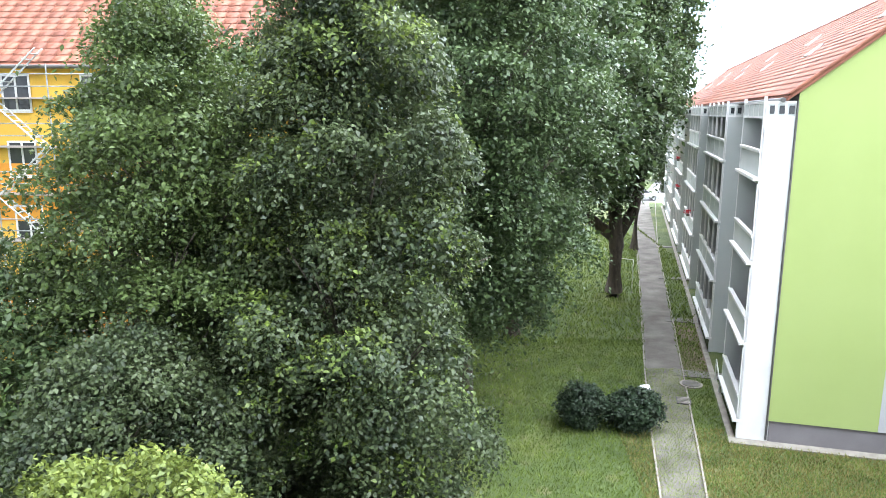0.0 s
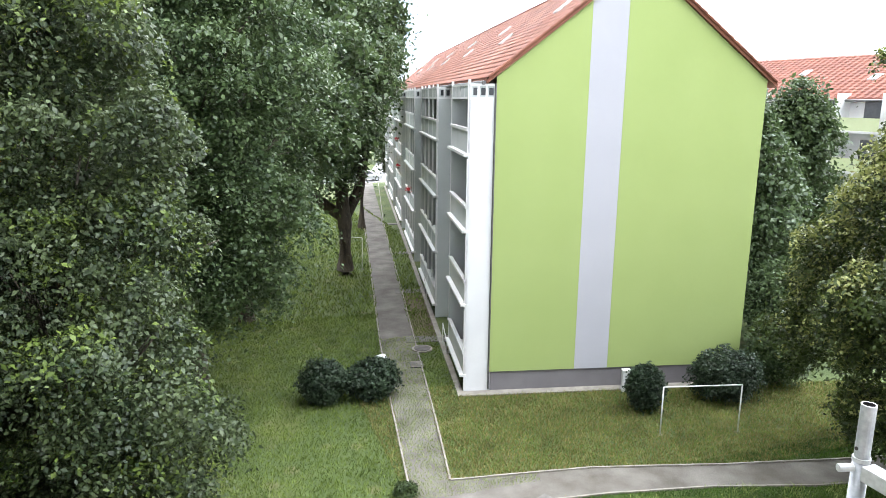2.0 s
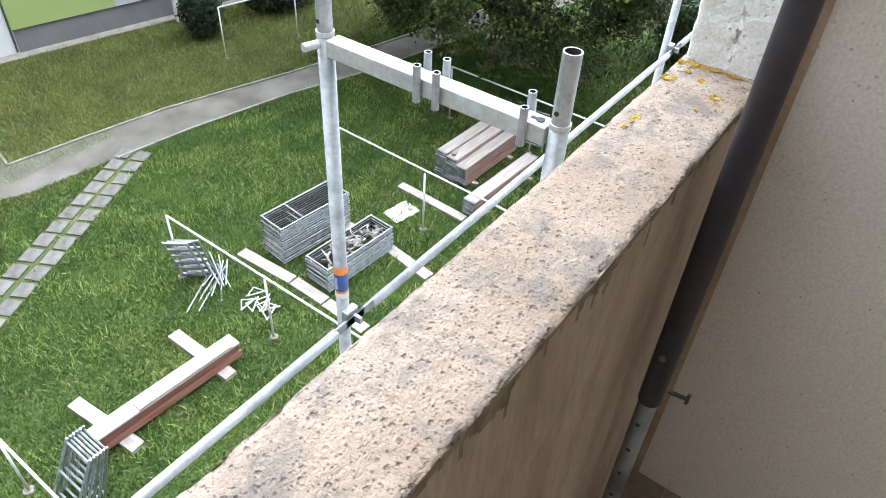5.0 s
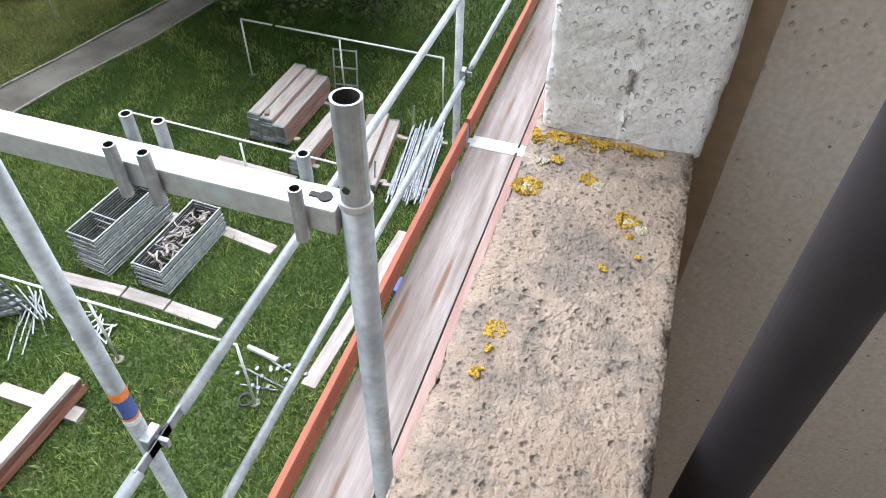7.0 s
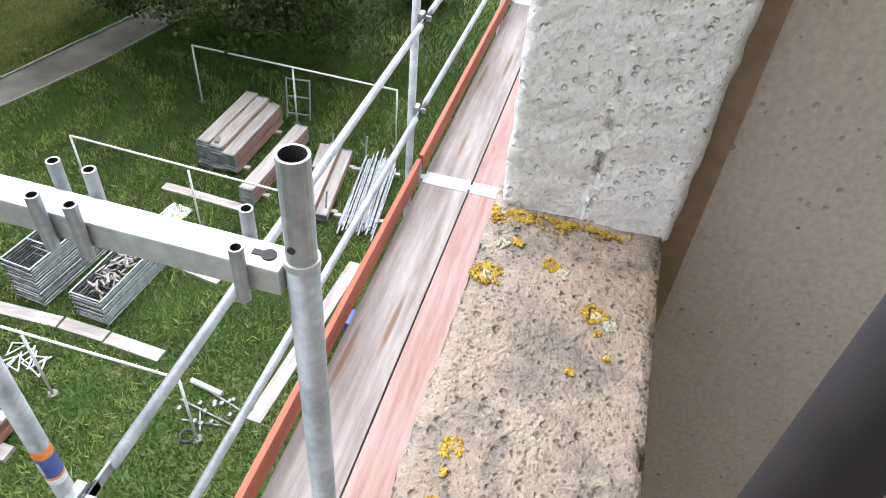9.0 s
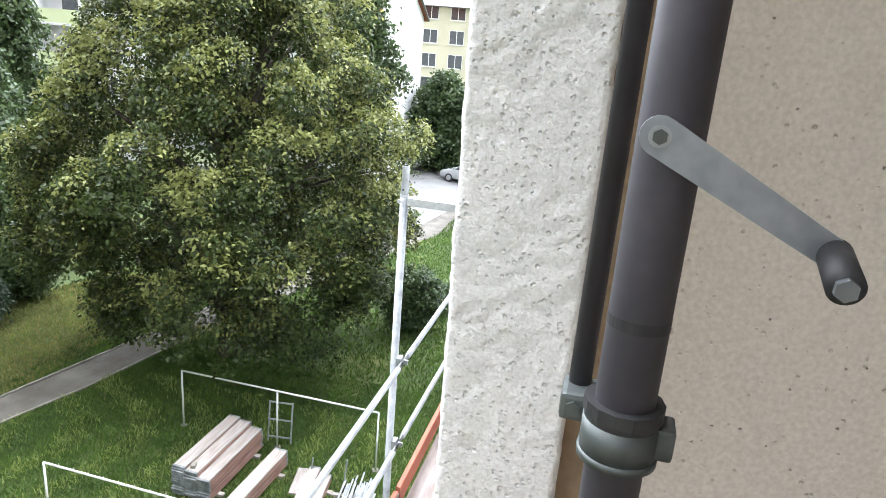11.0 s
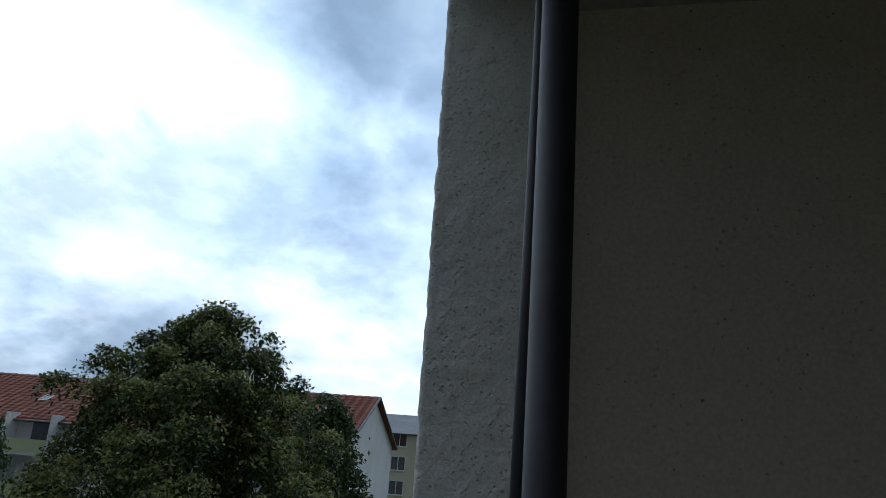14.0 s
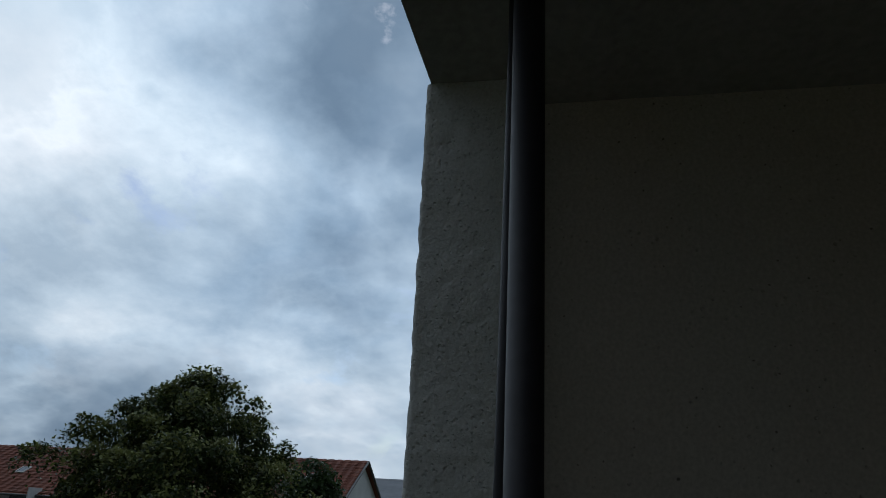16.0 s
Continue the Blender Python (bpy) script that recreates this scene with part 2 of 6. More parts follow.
def leaf_mat(name, dark, light, gloss=0.42):
    m = bpy.data.materials.new(name)
    m.use_nodes = True
    N, L = m.node_tree.nodes, m.node_tree.links
    bs = N["Principled BSDF"]
    bs.inputs["Roughness"].default_value = gloss
    bs.inputs["Specular IOR Level"].default_value = 0.24
    g = N.new("ShaderNodeNewGeometry")
    rp = N.new("ShaderNodeValToRGB")
    rp.color_ramp.elements[0].color, rp.color_ramp.elements[1].color = (*dark, 1), (*light, 1)
    rp.color_ramp.elements[0].position, rp.color_ramp.elements[1].position = 0.1, 0.9
    tc, n1 = N.new("ShaderNodeTexCoord"), N.new("ShaderNodeTexNoise")
    n1.inputs["Scale"].default_value, n1.inputs["Detail"].default_value = 0.9, 3
    L.new(tc.outputs["Object"], n1.inputs["Vector"])
    sm = N.new("ShaderNodeMath")
    sm.operation = "MULTIPLY_ADD"
    L.new(g.outputs["Random Per Island"], sm.inputs[0])
    sm.inputs[1].default_value = 0.55
    mr = N.new("ShaderNodeMapRange")
    mr.inputs["From Min"].default_value, mr.inputs["From Max"].default_value = 0.3, 0.7
    mr.inputs["To Min"].default_value, mr.inputs["To Max"].default_value = 0.0, 0.5
    L.new(n1.outputs["Fac"], mr.inputs["Value"])
    L.new(mr.outputs[0], sm.inputs[2])
    L.new(sm.outputs[0], rp.inputs[0])
    L.new(rp.outputs[0], bs.inputs["Base Color"])
    tr, ad, out = N.new("ShaderNodeBsdfTranslucent"), N.new("ShaderNodeMixShader"), N["Material Output"]
    hv = N.new("ShaderNodeHueSaturation")
    hv.inputs["Value"].default_value, hv.inputs["Hue"].default_value = 1.6, 0.485
    L.new(rp.outputs[0], hv.inputs["Color"])
    L.new(hv.outputs[0], tr.inputs["Color"])
    ad.inputs[0].default_value = 0.26
    L.new(bs.outputs[0], ad.inputs[1])
    L.new(tr.outputs[0], ad.inputs[2])
    L.new(ad.outputs[0], out.inputs["Surface"])
    return m


M = {}
M["grass"] = mat("lawn", (0.042, 0.066, 0.013), (0.105, 0.122, 0.032), 0.35, 22, 0.8, 0.95, dist=0.05, c=(0.06, 0.09, 0.02), spots=(0.10, 0.10, 0.04), spot_scale=0.8, spot_size=0.12)
M["blade"] = leaf_mat("grass_blades", (0.020, 0.056, 0.009), (0.082, 0.158, 0.025), gloss=0.6)
M["meadow"] = leaf_mat("sunny_grass_blades", (0.045, 0.080, 0.014), (0.150, 0.205, 0.042), gloss=0.6)
M["dryblade"] = leaf_mat("dry_grass_blades", (0.10, 0.155, 0.040), (0.27, 0.33, 0.11), gloss=0.7)
M["yellowblade"] = leaf_mat("yellowed_grass_blades", (0.11, 0.10, 0.035), (0.26, 0.23, 0.09), gloss=0.7)
M["gravel"] = mat("gravel", (0.085, 0.075, 0.06), (0.175, 0.16, 0.14), 0.9, 45, 0.6, 0.95, dist=0.02, c=(0.13, 0.118, 0.10))
M["kerb"] = mat("kerb_concrete", (0.20, 0.18, 0.15), (0.30, 0.28, 0.24), 3, 60, 0.3)
M["slab"] = mat("paving_slab", (0.10, 0.093, 0.083), (0.17, 0.158, 0.145), 4, 50, 0.3, random_mix=0.14)
M["earth"] = mat("bare_soil", (0.085, 0.065, 0.04), (0.15, 0.12, 0.07), 1.5, 30, 0.7, 0.95, dist=0.03)
M["green"] = mat("green_render", (0.325, 0.415, 0.142), (0.345, 0.435, 0.155), 0.5, 120, 0.12, 0.9)
M["grey_stripe"] = mat("pale_grey_render", (0.43, 0.435, 0.47), (0.46, 0.465, 0.50), 0.5, 120, 0.12, 0.9)
M["plinth"] = mat("grey_plinth_render", (0.16, 0.15, 0.155), (0.20, 0.19, 0.195), 0.8, 60, 0.2, 0.9)
M["white_render"] = mat("white_render", (0.66, 0.67, 0.68), (0.76, 0.77, 0.77), 0.6, 90, 0.12, 0.85)
M["pale_panel"] = mat("pale_grey_green_panel", (0.47, 0.51, 0.50), (0.55, 0.58, 0.57), 0.6, 90, 0.1, 0.8)
M["loggia_shade"] = mat("loggia_rear_wall_shade", (0.20, 0.20, 0.20), (0.30, 0.30, 0.29), 0.8, 60, 0.1, 0.8)
M["white_frame"] = mat("white_metal_paint", (0.72, 0.73, 0.72), (0.8, 0.8, 0.79), 2, 90, 0.05, 0.5)
M["tile"] = mat("terracotta_tile", (0.19, 0.06, 0.034), (0.29, 0.11, 0.065), 1.2, 40, 0.25, 0.75, island=0.22)
M["tile_piece"] = mat("terracotta_tile_piece", (0.19, 0.06, 0.034), (0.29, 0.11, 0.065), 1.2, 40, 0.25, 0.75, random_mix=0.22)
M["tile_far"] = mat("orange_red_tile", (0.19, 0.052, 0.027), (0.25, 0.078, 0.042), 1.0, 30, 0.2, 0.75, island=0.12)
M["gutter"] = mat("dark_zinc", (0.10, 0.10, 0.10), (0.17, 0.165, 0.16), 3, 80, 0.1, 0.5, 0.6)
M["glass"] = mat("window_glass", (0.035, 0.04, 0.045), (0.07, 0.075, 0.08), 0.6, 5, 0.0, 0.08)
M["yellow"] = mat("yellow_render", (0.72, 0.42, 0.06), (0.78, 0.48, 0.08), 0.5, 90, 0.1, 0.9)
M["orange_render"] = mat("orange_render", (0.68, 0.28, 0.03), (0.74, 0.33, 0.045), 0.5, 90, 0.1, 0.9)
M["cream"] = mat("cream_render", (0.60, 0.56, 0.42), (0.68, 0.64, 0.5), 0.5, 90, 0.1, 0.9)
M["lime_panel"] = mat("pale_green_panel", (0.50, 0.58, 0.32), (0.58, 0.66, 0.40), 0.6, 60, 0.1, 0.7)
M["roof_grey"] = mat("grey_roof_sheet", (0.13, 0.14, 0.16), (0.20, 0.21, 0.23), 0.6, 30, 0.1, 0.6)
M["bark"] = mat("bark", (0.035, 0.028, 0.02), (0.085, 0.068, 0.05), 6, 30, 0.9, 0.95, dist=0.04, stretch=(1, 1, 0.25))
M["galv"] = mat("galvanised_steel", (0.27, 0.29, 0.30), (0.47, 0.49, 0.50), 9, 70, 0.12, 0.5, 0.55, dist=0.003, spots=(0.30, 0.36, 0.36), spot_scale=14, spot_size=0.14, c=(0.37, 0.39, 0.40))
M["galv_dark"] = mat("weathered_galvanised_steel", (0.15, 0.165, 0.17), (0.33, 0.35, 0.355), 6, 50, 0.2, 0.55, 0.5, dist=0.004, island=0.2)
M["galv_white"] = mat("bright_zinc_channel", (0.42, 0.44, 0.44), (0.57, 0.58, 0.57), 5, 60, 0.12, 0.5, 0.35, dist=0.003, spots=(0.45, 0.53, 0.53), spot_scale=11, spot_size=0.12)
M["bore_gap_shade"] = mat("tube_bore_and_gap_shade", (0.03, 0.03, 0.03), (0.06, 0.055, 0.05), 20, 90, 0.1, 0.8, 0.3)
M["deck"] = mat("weathered_deck_plank", (0.20, 0.155, 0.135), (0.36, 0.31, 0.285), 3.2, 26, 0.25, 0.85, stretch=(0.35, 5, 5), dist=0.004, spots=(0.16, 0.09, 0.055), spot_scale=2.2, spot_size=0.1, c=(0.28, 0.235, 0.215))
M["deck_pink"] = mat("pink_deck_plank", (0.26, 0.13, 0.105), (0.38, 0.26, 0.23), 3.2, 26, 0.25, 0.85, stretch=(0.35, 5, 5), dist=0.004)
M["toe"] = mat("red_brown_toe_board", (0.28, 0.065, 0.032), (0.40, 0.115, 0.06), 4, 40, 0.2, 0.75, stretch=(0.4, 4, 4), dist=0.003)
M["plank_end"] = mat("grey_plank", (0.30, 0.29, 0.27), (0.52, 0.49, 0.46), 4, 40, 0.3, 0.85, stretch=(0.4, 4, 4), random_mix=0.18)
M["plank_red"] = mat("red_brown_plank", (0.25, 0.125, 0.095), (0.38, 0.24, 0.19), 4, 40, 0.3, 0.85, stretch=(0.4, 4, 4), random_mix=0.22)
M["plank_maroon"] = mat("maroon_board", (0.20, 0.072, 0.05), (0.34, 0.15, 0.11), 4, 40, 0.3, 0.85, stretch=(0.4, 4, 4), random_mix=0.28)
M["plank_top"] = mat("pale_worn_plank", (0.31, 0.265, 0.235), (0.45, 0.41, 0.38), 4, 40, 0.3, 0.85, stretch=(0.4, 4, 4), random_mix=0.1, spots=(0.38, 0.29, 0.24), spot_scale=1.1, spot_size=0.08)
M["white_paint"] = mat("chalky_white_paint", (0.60, 0.60, 0.57), (0.74, 0.74, 0.71), 8, 60, 0.15, 0.6, spots=(0.32, 0.27, 0.2), spot_scale=9, spot_size=0.08)
M["concrete"] = masonry("exposed_aggregate_concrete", (0.285, 0.210, 0.152), (0.365, 0.283, 0.218), (0.180, 0.150, 0.126), (0.075, 0.066, 0.059), patch_scale=19, patch_at=0.47, grit_scale=230, grit_share=0.6, grit_size=0.55, pit_scale=120, pit_share=0.5, pit_size=0.5, pit_depth=0.0022, grain=0.0022, grain_scale=280, lumps=0.0050, lump_scale=85, pit_dark=0.35)
M["parapet_in"] = mat("tan_painted_concrete", (0.36, 0.265, 0.185), (0.51, 0.41, 0.31), 4.0, 50, 0.3, 0.85, dist=0.004, c=(0.46, 0.36, 0.265), stretch=(2.2, 1, 0.45))
M["drip"] = mat("brown_drip_stain", (0.17, 0.11, 0.07), (0.36, 0.265, 0.185), 40, 120, 0.5, 0.9, dist=0.004)
M["plaster"] = masonry("white_plaster", (0.72, 0.715, 0.70), (0.77, 0.765, 0.75), (0.69, 0.685, 0.67), (0.42, 0.41, 0.39), patch_scale=6, grit_scale=70, grit_share=0.0, pit_scale=150, pit_share=0.42, pit_size=0.5, pit_depth=0.0018, grain=0.0008, grain_scale=200, lumps=0.0042, lump_scale=75, pit_dark=0.12)
M["beige"] = masonry("beige_painted_concrete", (0.60, 0.545, 0.475), (0.675, 0.615, 0.545), (0.565, 0.512, 0.447), (0.10, 0.078, 0.06), patch_scale=3, patch_at=0.55, grit_scale=60, grit_share=0.10, grit_size=0.16, pit_scale=120, pit_share=0.14, pit_size=0.42, pit_depth=0.0016, grain=0.0004, grain_scale=160, lumps=0.0010, lump_scale=16, rough=0.75, pit_dark=0.12)
M["brown_strip"] = mat("brown_joint_paint", (0.35, 0.245, 0.155), (0.45, 0.335, 0.225), 8, 70, 0.2, 0.7)
M["ceiling"] = mat("grey_ceiling_concrete", (0.36, 0.35, 0.33), (0.46, 0.45, 0.43), 2, 60, 0.3, 0.9)
M["floor"] = mat("dirty_floor_screed", (0.24, 0.20, 0.16), (0.36, 0.31, 0.26), 3, 50, 0.3, 0.9)
M["pole"] = mat("dark_anodised_tube", (0.030, 0.027, 0.034), (0.052, 0.047, 0.057), 7, 60, 0.06, 0.6, 0.0, dist=0.002, spots=(0.03, 0.027, 0.032), spot_scale=9, spot_size=0.08)
M["crank"] = mat("zinc_plated_crank", (0.22, 0.24, 0.27), (0.34, 0.365, 0.40), 12, 80, 0.08, 0.38, 0.7, dist=0.002)
M["clampm"] = mat("greenish_zinc_clamp", (0.07, 0.082, 0.078), (0.135, 0.15, 0.145), 15, 80, 0.2, 0.5, 0.5, dist=0.002)
M["black"] = mat("black_rubber", (0.012, 0.012, 0.013), (0.03, 0.03, 0.032), 20, 80, 0.1, 0.6)
M["lichen"] = mat("yellow_lichen", (0.36, 0.21, 0.02), (0.60, 0.40, 0.06), 90, 260, 1.0, 0.95, dist=0.002, island=0.35)
M["lichen_pale"] = mat("pale_lichen", (0.5, 0.46, 0.32), (0.62, 0.58, 0.44), 60, 260, 1.0, 0.95, dist=0.004)
M["orange_tape"] = mat("orange_sticker", (0.75, 0.18, 0.02), (0.82, 0.23, 0.03), 20, 80, 0.05, 0.4)
M["blue_tape"] = mat("blue_sticker", (0.02, 0.06, 0.25), (0.03, 0.09, 0.32), 20, 80, 0.05, 0.4)
M["white_tape"] = mat("white_sticker", (0.62, 0.62, 0.62), (0.75, 0.75, 0.75), 20, 80, 0.05, 0.4)
M["silver_car"] = mat("silver_car_paint", (0.55, 0.56, 0.57), (0.6, 0.61, 0.62), 1, 20, 0.0, 0.25, 0.5)
M["dark_car"] = mat("dark_car_paint", (0.04, 0.045, 0.05), (0.05, 0.055, 0.06), 1, 20, 0.0, 0.25, 0.3)
M["plastic"] = mat("white_plastic_sheet", (0.62, 0.64, 0.64), (0.75, 0.77, 0.77), 6, 40, 0.3, 0.4)
M["iron"] = mat("cast_iron", (0.05, 0.05, 0.048), (0.1, 0.095, 0.09), 8, 60, 0.3, 0.7, 0.4)
M["asphalt"] = mat("pale_asphalt", (0.20, 0.20, 0.20), (0.27, 0.27, 0.265), 0.6, 40, 0.3, 0.9)
M["red_flower"] = leaf_mat("red_flowers", (0.4, 0.02, 0.02), (0.6, 0.06, 0.05))
M["straw"] = mat("dry_straw", (0.5, 0.4, 0.2), (0.6, 0.5, 0.3), 30, 90)
M["hill"] = mat("distant_woods", (0.05, 0.075, 0.045), (0.085, 0.11, 0.06), 0.05, 1.5, 0.6, 0.95, dist=0.5)
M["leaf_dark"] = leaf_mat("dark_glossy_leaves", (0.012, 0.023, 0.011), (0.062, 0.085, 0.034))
M["leaf_shoot_lit"] = leaf_mat("young_shoots_and_lit_tops", (0.035, 0.060, 0.014), (0.110, 0.155, 0.030))
M["leaf_maple"] = leaf_mat("maple_leaves", (0.016, 0.034, 0.013), (0.068, 0.106, 0.038))
M["leaf_feather"] = leaf_mat("feathery_leaves", (0.018, 0.034, 0.011), (0.078, 0.116, 0.032))
M["leaf_light"] = leaf_mat("light_green_leaves", (0.045, 0.068, 0.014), (0.15, 0.19, 0.042))
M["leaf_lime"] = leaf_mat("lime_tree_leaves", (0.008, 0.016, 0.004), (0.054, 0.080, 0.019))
M["leaf_bract_lit"] = leaf_mat("lime_tree_bracts_and_lit_tops", (0.080, 0.098, 0.024), (0.235, 0.255, 0.085))
M["leaf_shrub"] = leaf_mat("shrub_leaves", (0.0102, 0.0221, 0.0110), (0.0340, 0.0561, 0.0289))
M["leaf_hedge"] = leaf_mat("hedge_leaves", (0.014, 0.03, 0.009), (0.048, 0.072, 0.02))


# ---------------------------------------------------------------- mesh helpers
def link(name, bm, material, parent=None, label="", smooth=False):
    me = bpy.data.meshes.new(name)
    bm.to_mesh(me)
    bm.free()
    for m in material if isinstance(material, (list, tuple)) else (material,):
        me.materials.append(m)
    if smooth:
        me.polygons.foreach_set("use_smooth", [True] * len(me.polygons))
    ob = new(name, me)
    if parent:
        ob.parent = parent
    return tagged(ob, label)


def part(name, bm, material, parent, label="", smooth=False):
    return link(name, bm, material, parent, label, smooth)


def thing(name, m, label, category, group="", kind=""):
    ob = new(name)
    ob.empty_display_size = 0.1
    ob.matrix_world = m
    return tagged(ob, label, category, group, kind)


def add_box(bm, lo, hi, m=None, bevel=0.0):
    c = [(a + b) / 2 for a, b in zip(lo, hi)]
    s = [b - a for a, b in zip(lo, hi)]
    res = bmesh.ops.create_cube(bm, size=1.0, matrix=(m or Matrix()) @ Matrix.LocRotScale(c, None, s))
    if bevel:
        edges = list({e for v in res["verts"] for e in v.link_edges})
        bmesh.ops.bevel(bm, geom=edges, offset=bevel, segments=2, affect="EDGES", profile=0.6)


def box(lo, hi, bevel=0.0):
    bm = bmesh.new()
    add_box(bm, lo, hi, None, bevel)
    return bm


def add_tube(bm, a, b, r, r2=None, n=12, caps=True):
    a, b = Vector(a), Vector(b)
    d = b - a
    m = Matrix.Translation((a + b) / 2) @ d.to_track_quat("Z", "Y").to_matrix().to_4x4()
    bmesh.ops.create_cone(bm, cap_ends=caps, segments=n, radius1=r, radius2=r if r2 is None else r2, depth=d.length, matrix=m)


def tube(a, b, r, r2=None, n=12, caps=True):
    bm = bmesh.new()
    add_tube(bm, a, b, r, r2, n, caps)
    return bm


def add_pipe(bm, a, b, r, wall=0.004, n=20):
    """An open tube with a wall, seen into from its end."""
    a, b = Vector(a), Vector(b)
    d = b - a
    q = d.to_track_quat("Z", "Y").to_matrix()
    rings = []
    for p, rr in ((a, r), (b, r), (b, r - wall), (b - d.normalized() * min(0.12, d.length * 0.9), r - wall)):
        rings.append([bm.verts.new(p + q @ Vector((math.cos(t) * rr, math.sin(t) * rr, 0))) for t in [2 * math.pi * i / n for i in range(n)]])
    for k in range(3):
        for i in range(n):
            f = bm.faces.new((rings[k][i], rings[k][(i + 1) % n], rings[k + 1][(i + 1) % n], rings[k + 1][i]))
            f.material_index = 1 if k == 2 else 0
    f = bm.faces.new(rings[3])
    f.material_index = 1
    bm.faces.new(rings[0][::-1])


def extrude_profile(points, y0, y1):
    """A prism: the outline in x and z, drawn along y."""
    bm = bmesh.new()
    a = [bm.verts.new((x, y0, z)) for x, z in points]
    b = [bm.verts.new((x, y1, z)) for x, z in points]
    n = len(points)
    bm.faces.new(a)
    bm.faces.new(b[::-1])
    for i in range(n):
        bm.faces.new((a[i], b[i], b[(i + 1) % n], a[(i + 1) % n]))
    bmesh.ops.recalc_face_normals(bm, faces=bm.faces)
    return bm


def raw_mesh(name, verts, faces, material, parent=None, smooth=False):
    """Quads or triangles from arrays."""
    me = bpy.data.meshes.new(name)
    k = faces.shape[1]
    me.vertices.add(len(verts))
    me.vertices.foreach_set("co", np.ascontiguousarray(verts, dtype=np.float32).ravel())
    me.loops.add(faces.size)
    me.loops.foreach_set("vertex_index", np.ascontiguousarray(faces, dtype=np.int32).ravel())
    me.polygons.add(len(faces))
    me.polygons.foreach_set("loop_start", np.arange(0, faces.size, k, dtype=np.int32))
    me.polygons.foreach_set("loop_total", np.full(len(faces), k, dtype=np.int32))
    me.materials.append(material)
    me.update(calc_edges=True)
    me.validate()
    ob = new(name, me)
    if parent:
        ob.parent = parent
    return ob


def leaves(rng, centres, per, spread, size, droop=0.0, out=None):
    """Small folded leaves in flattened clumps round the given centres: vertices and quads. out: which way each clump faces."""
    m = len(centres)
    n = m * per
    if out is None:
        out = rng.normal(0, 1, (m, 3))
    out = out / (np.linalg.norm(out, axis=1)[:, None] + 1e-9) + np.array([0, 0, 0.75]) + rng.normal(0, 0.25, (m, 3))
    out /= np.linalg.norm(out, axis=1)[:, None]
    cn = np.repeat(out, per, 0)
    k = np.repeat(rng.uniform(0.65, 1.4, (m, 1)), per, 0)
    off = rng.normal(0, 1, (n, 3)) * spread * k
    off -= cn * (off * cn).sum(1)[:, None] * 0.62
    c = np.repeat(centres, per, 0) + off - cn * ((off * off).sum(1)[:, None] / (spread * 3.2))
    nrm = cn + rng.normal(0, 0.6, (n, 3))
    nrm /= np.linalg.norm(nrm, axis=1)[:, None]
    t = np.cross(nrm, rng.normal(0, 1, (n, 3)))
    t /= np.linalg.norm(t, axis=1)[:, None] + 1e-9
    b = np.cross(nrm, t)
    s = size * rng.uniform(0.6, 1.35, (n, 1))
    v = np.empty((n, 4, 3))
    v[:, 0] = c - t * s * 0.5
    v[:, 1] = c + b * s * 0.31 + nrm * s * 0.08
    v[:, 2] = c + t * s * 0.55 - np.array([0, 0, 1]) * s * droop
    v[:, 3] = c - b * s * 0.31 + nrm * s * 0.08
    return v.reshape(-1, 3), np.arange(n * 4).reshape(-1, 4)


def branch_mesh(paths, n=7):
    """Tapered tubes along lists of (point, radius)."""
    bm = bmesh.new()
    for path in paths:
        rings = []
        for i, (p, r) in enumerate(path):
            d = (path[min(i + 1, len(path) - 1)][0] - path[max(i - 1, 0)][0]).normalized()
            q = d.to_track_quat("Z", "Y").to_matrix()
            rings.append([bm.verts.new(p + q @ Vector((math.cos(2 * math.pi * k / n) * r, math.sin(2 * math.pi * k / n) * r, 0))) for k in range(n)])
        for a, b in zip(rings, rings[1:]):
            for k in range(n):
                bm.faces.new((a[k], a[(k + 1) % n], b[(k + 1) % n], b[k]))
        bm.faces.new(rings[-1])
    return bm


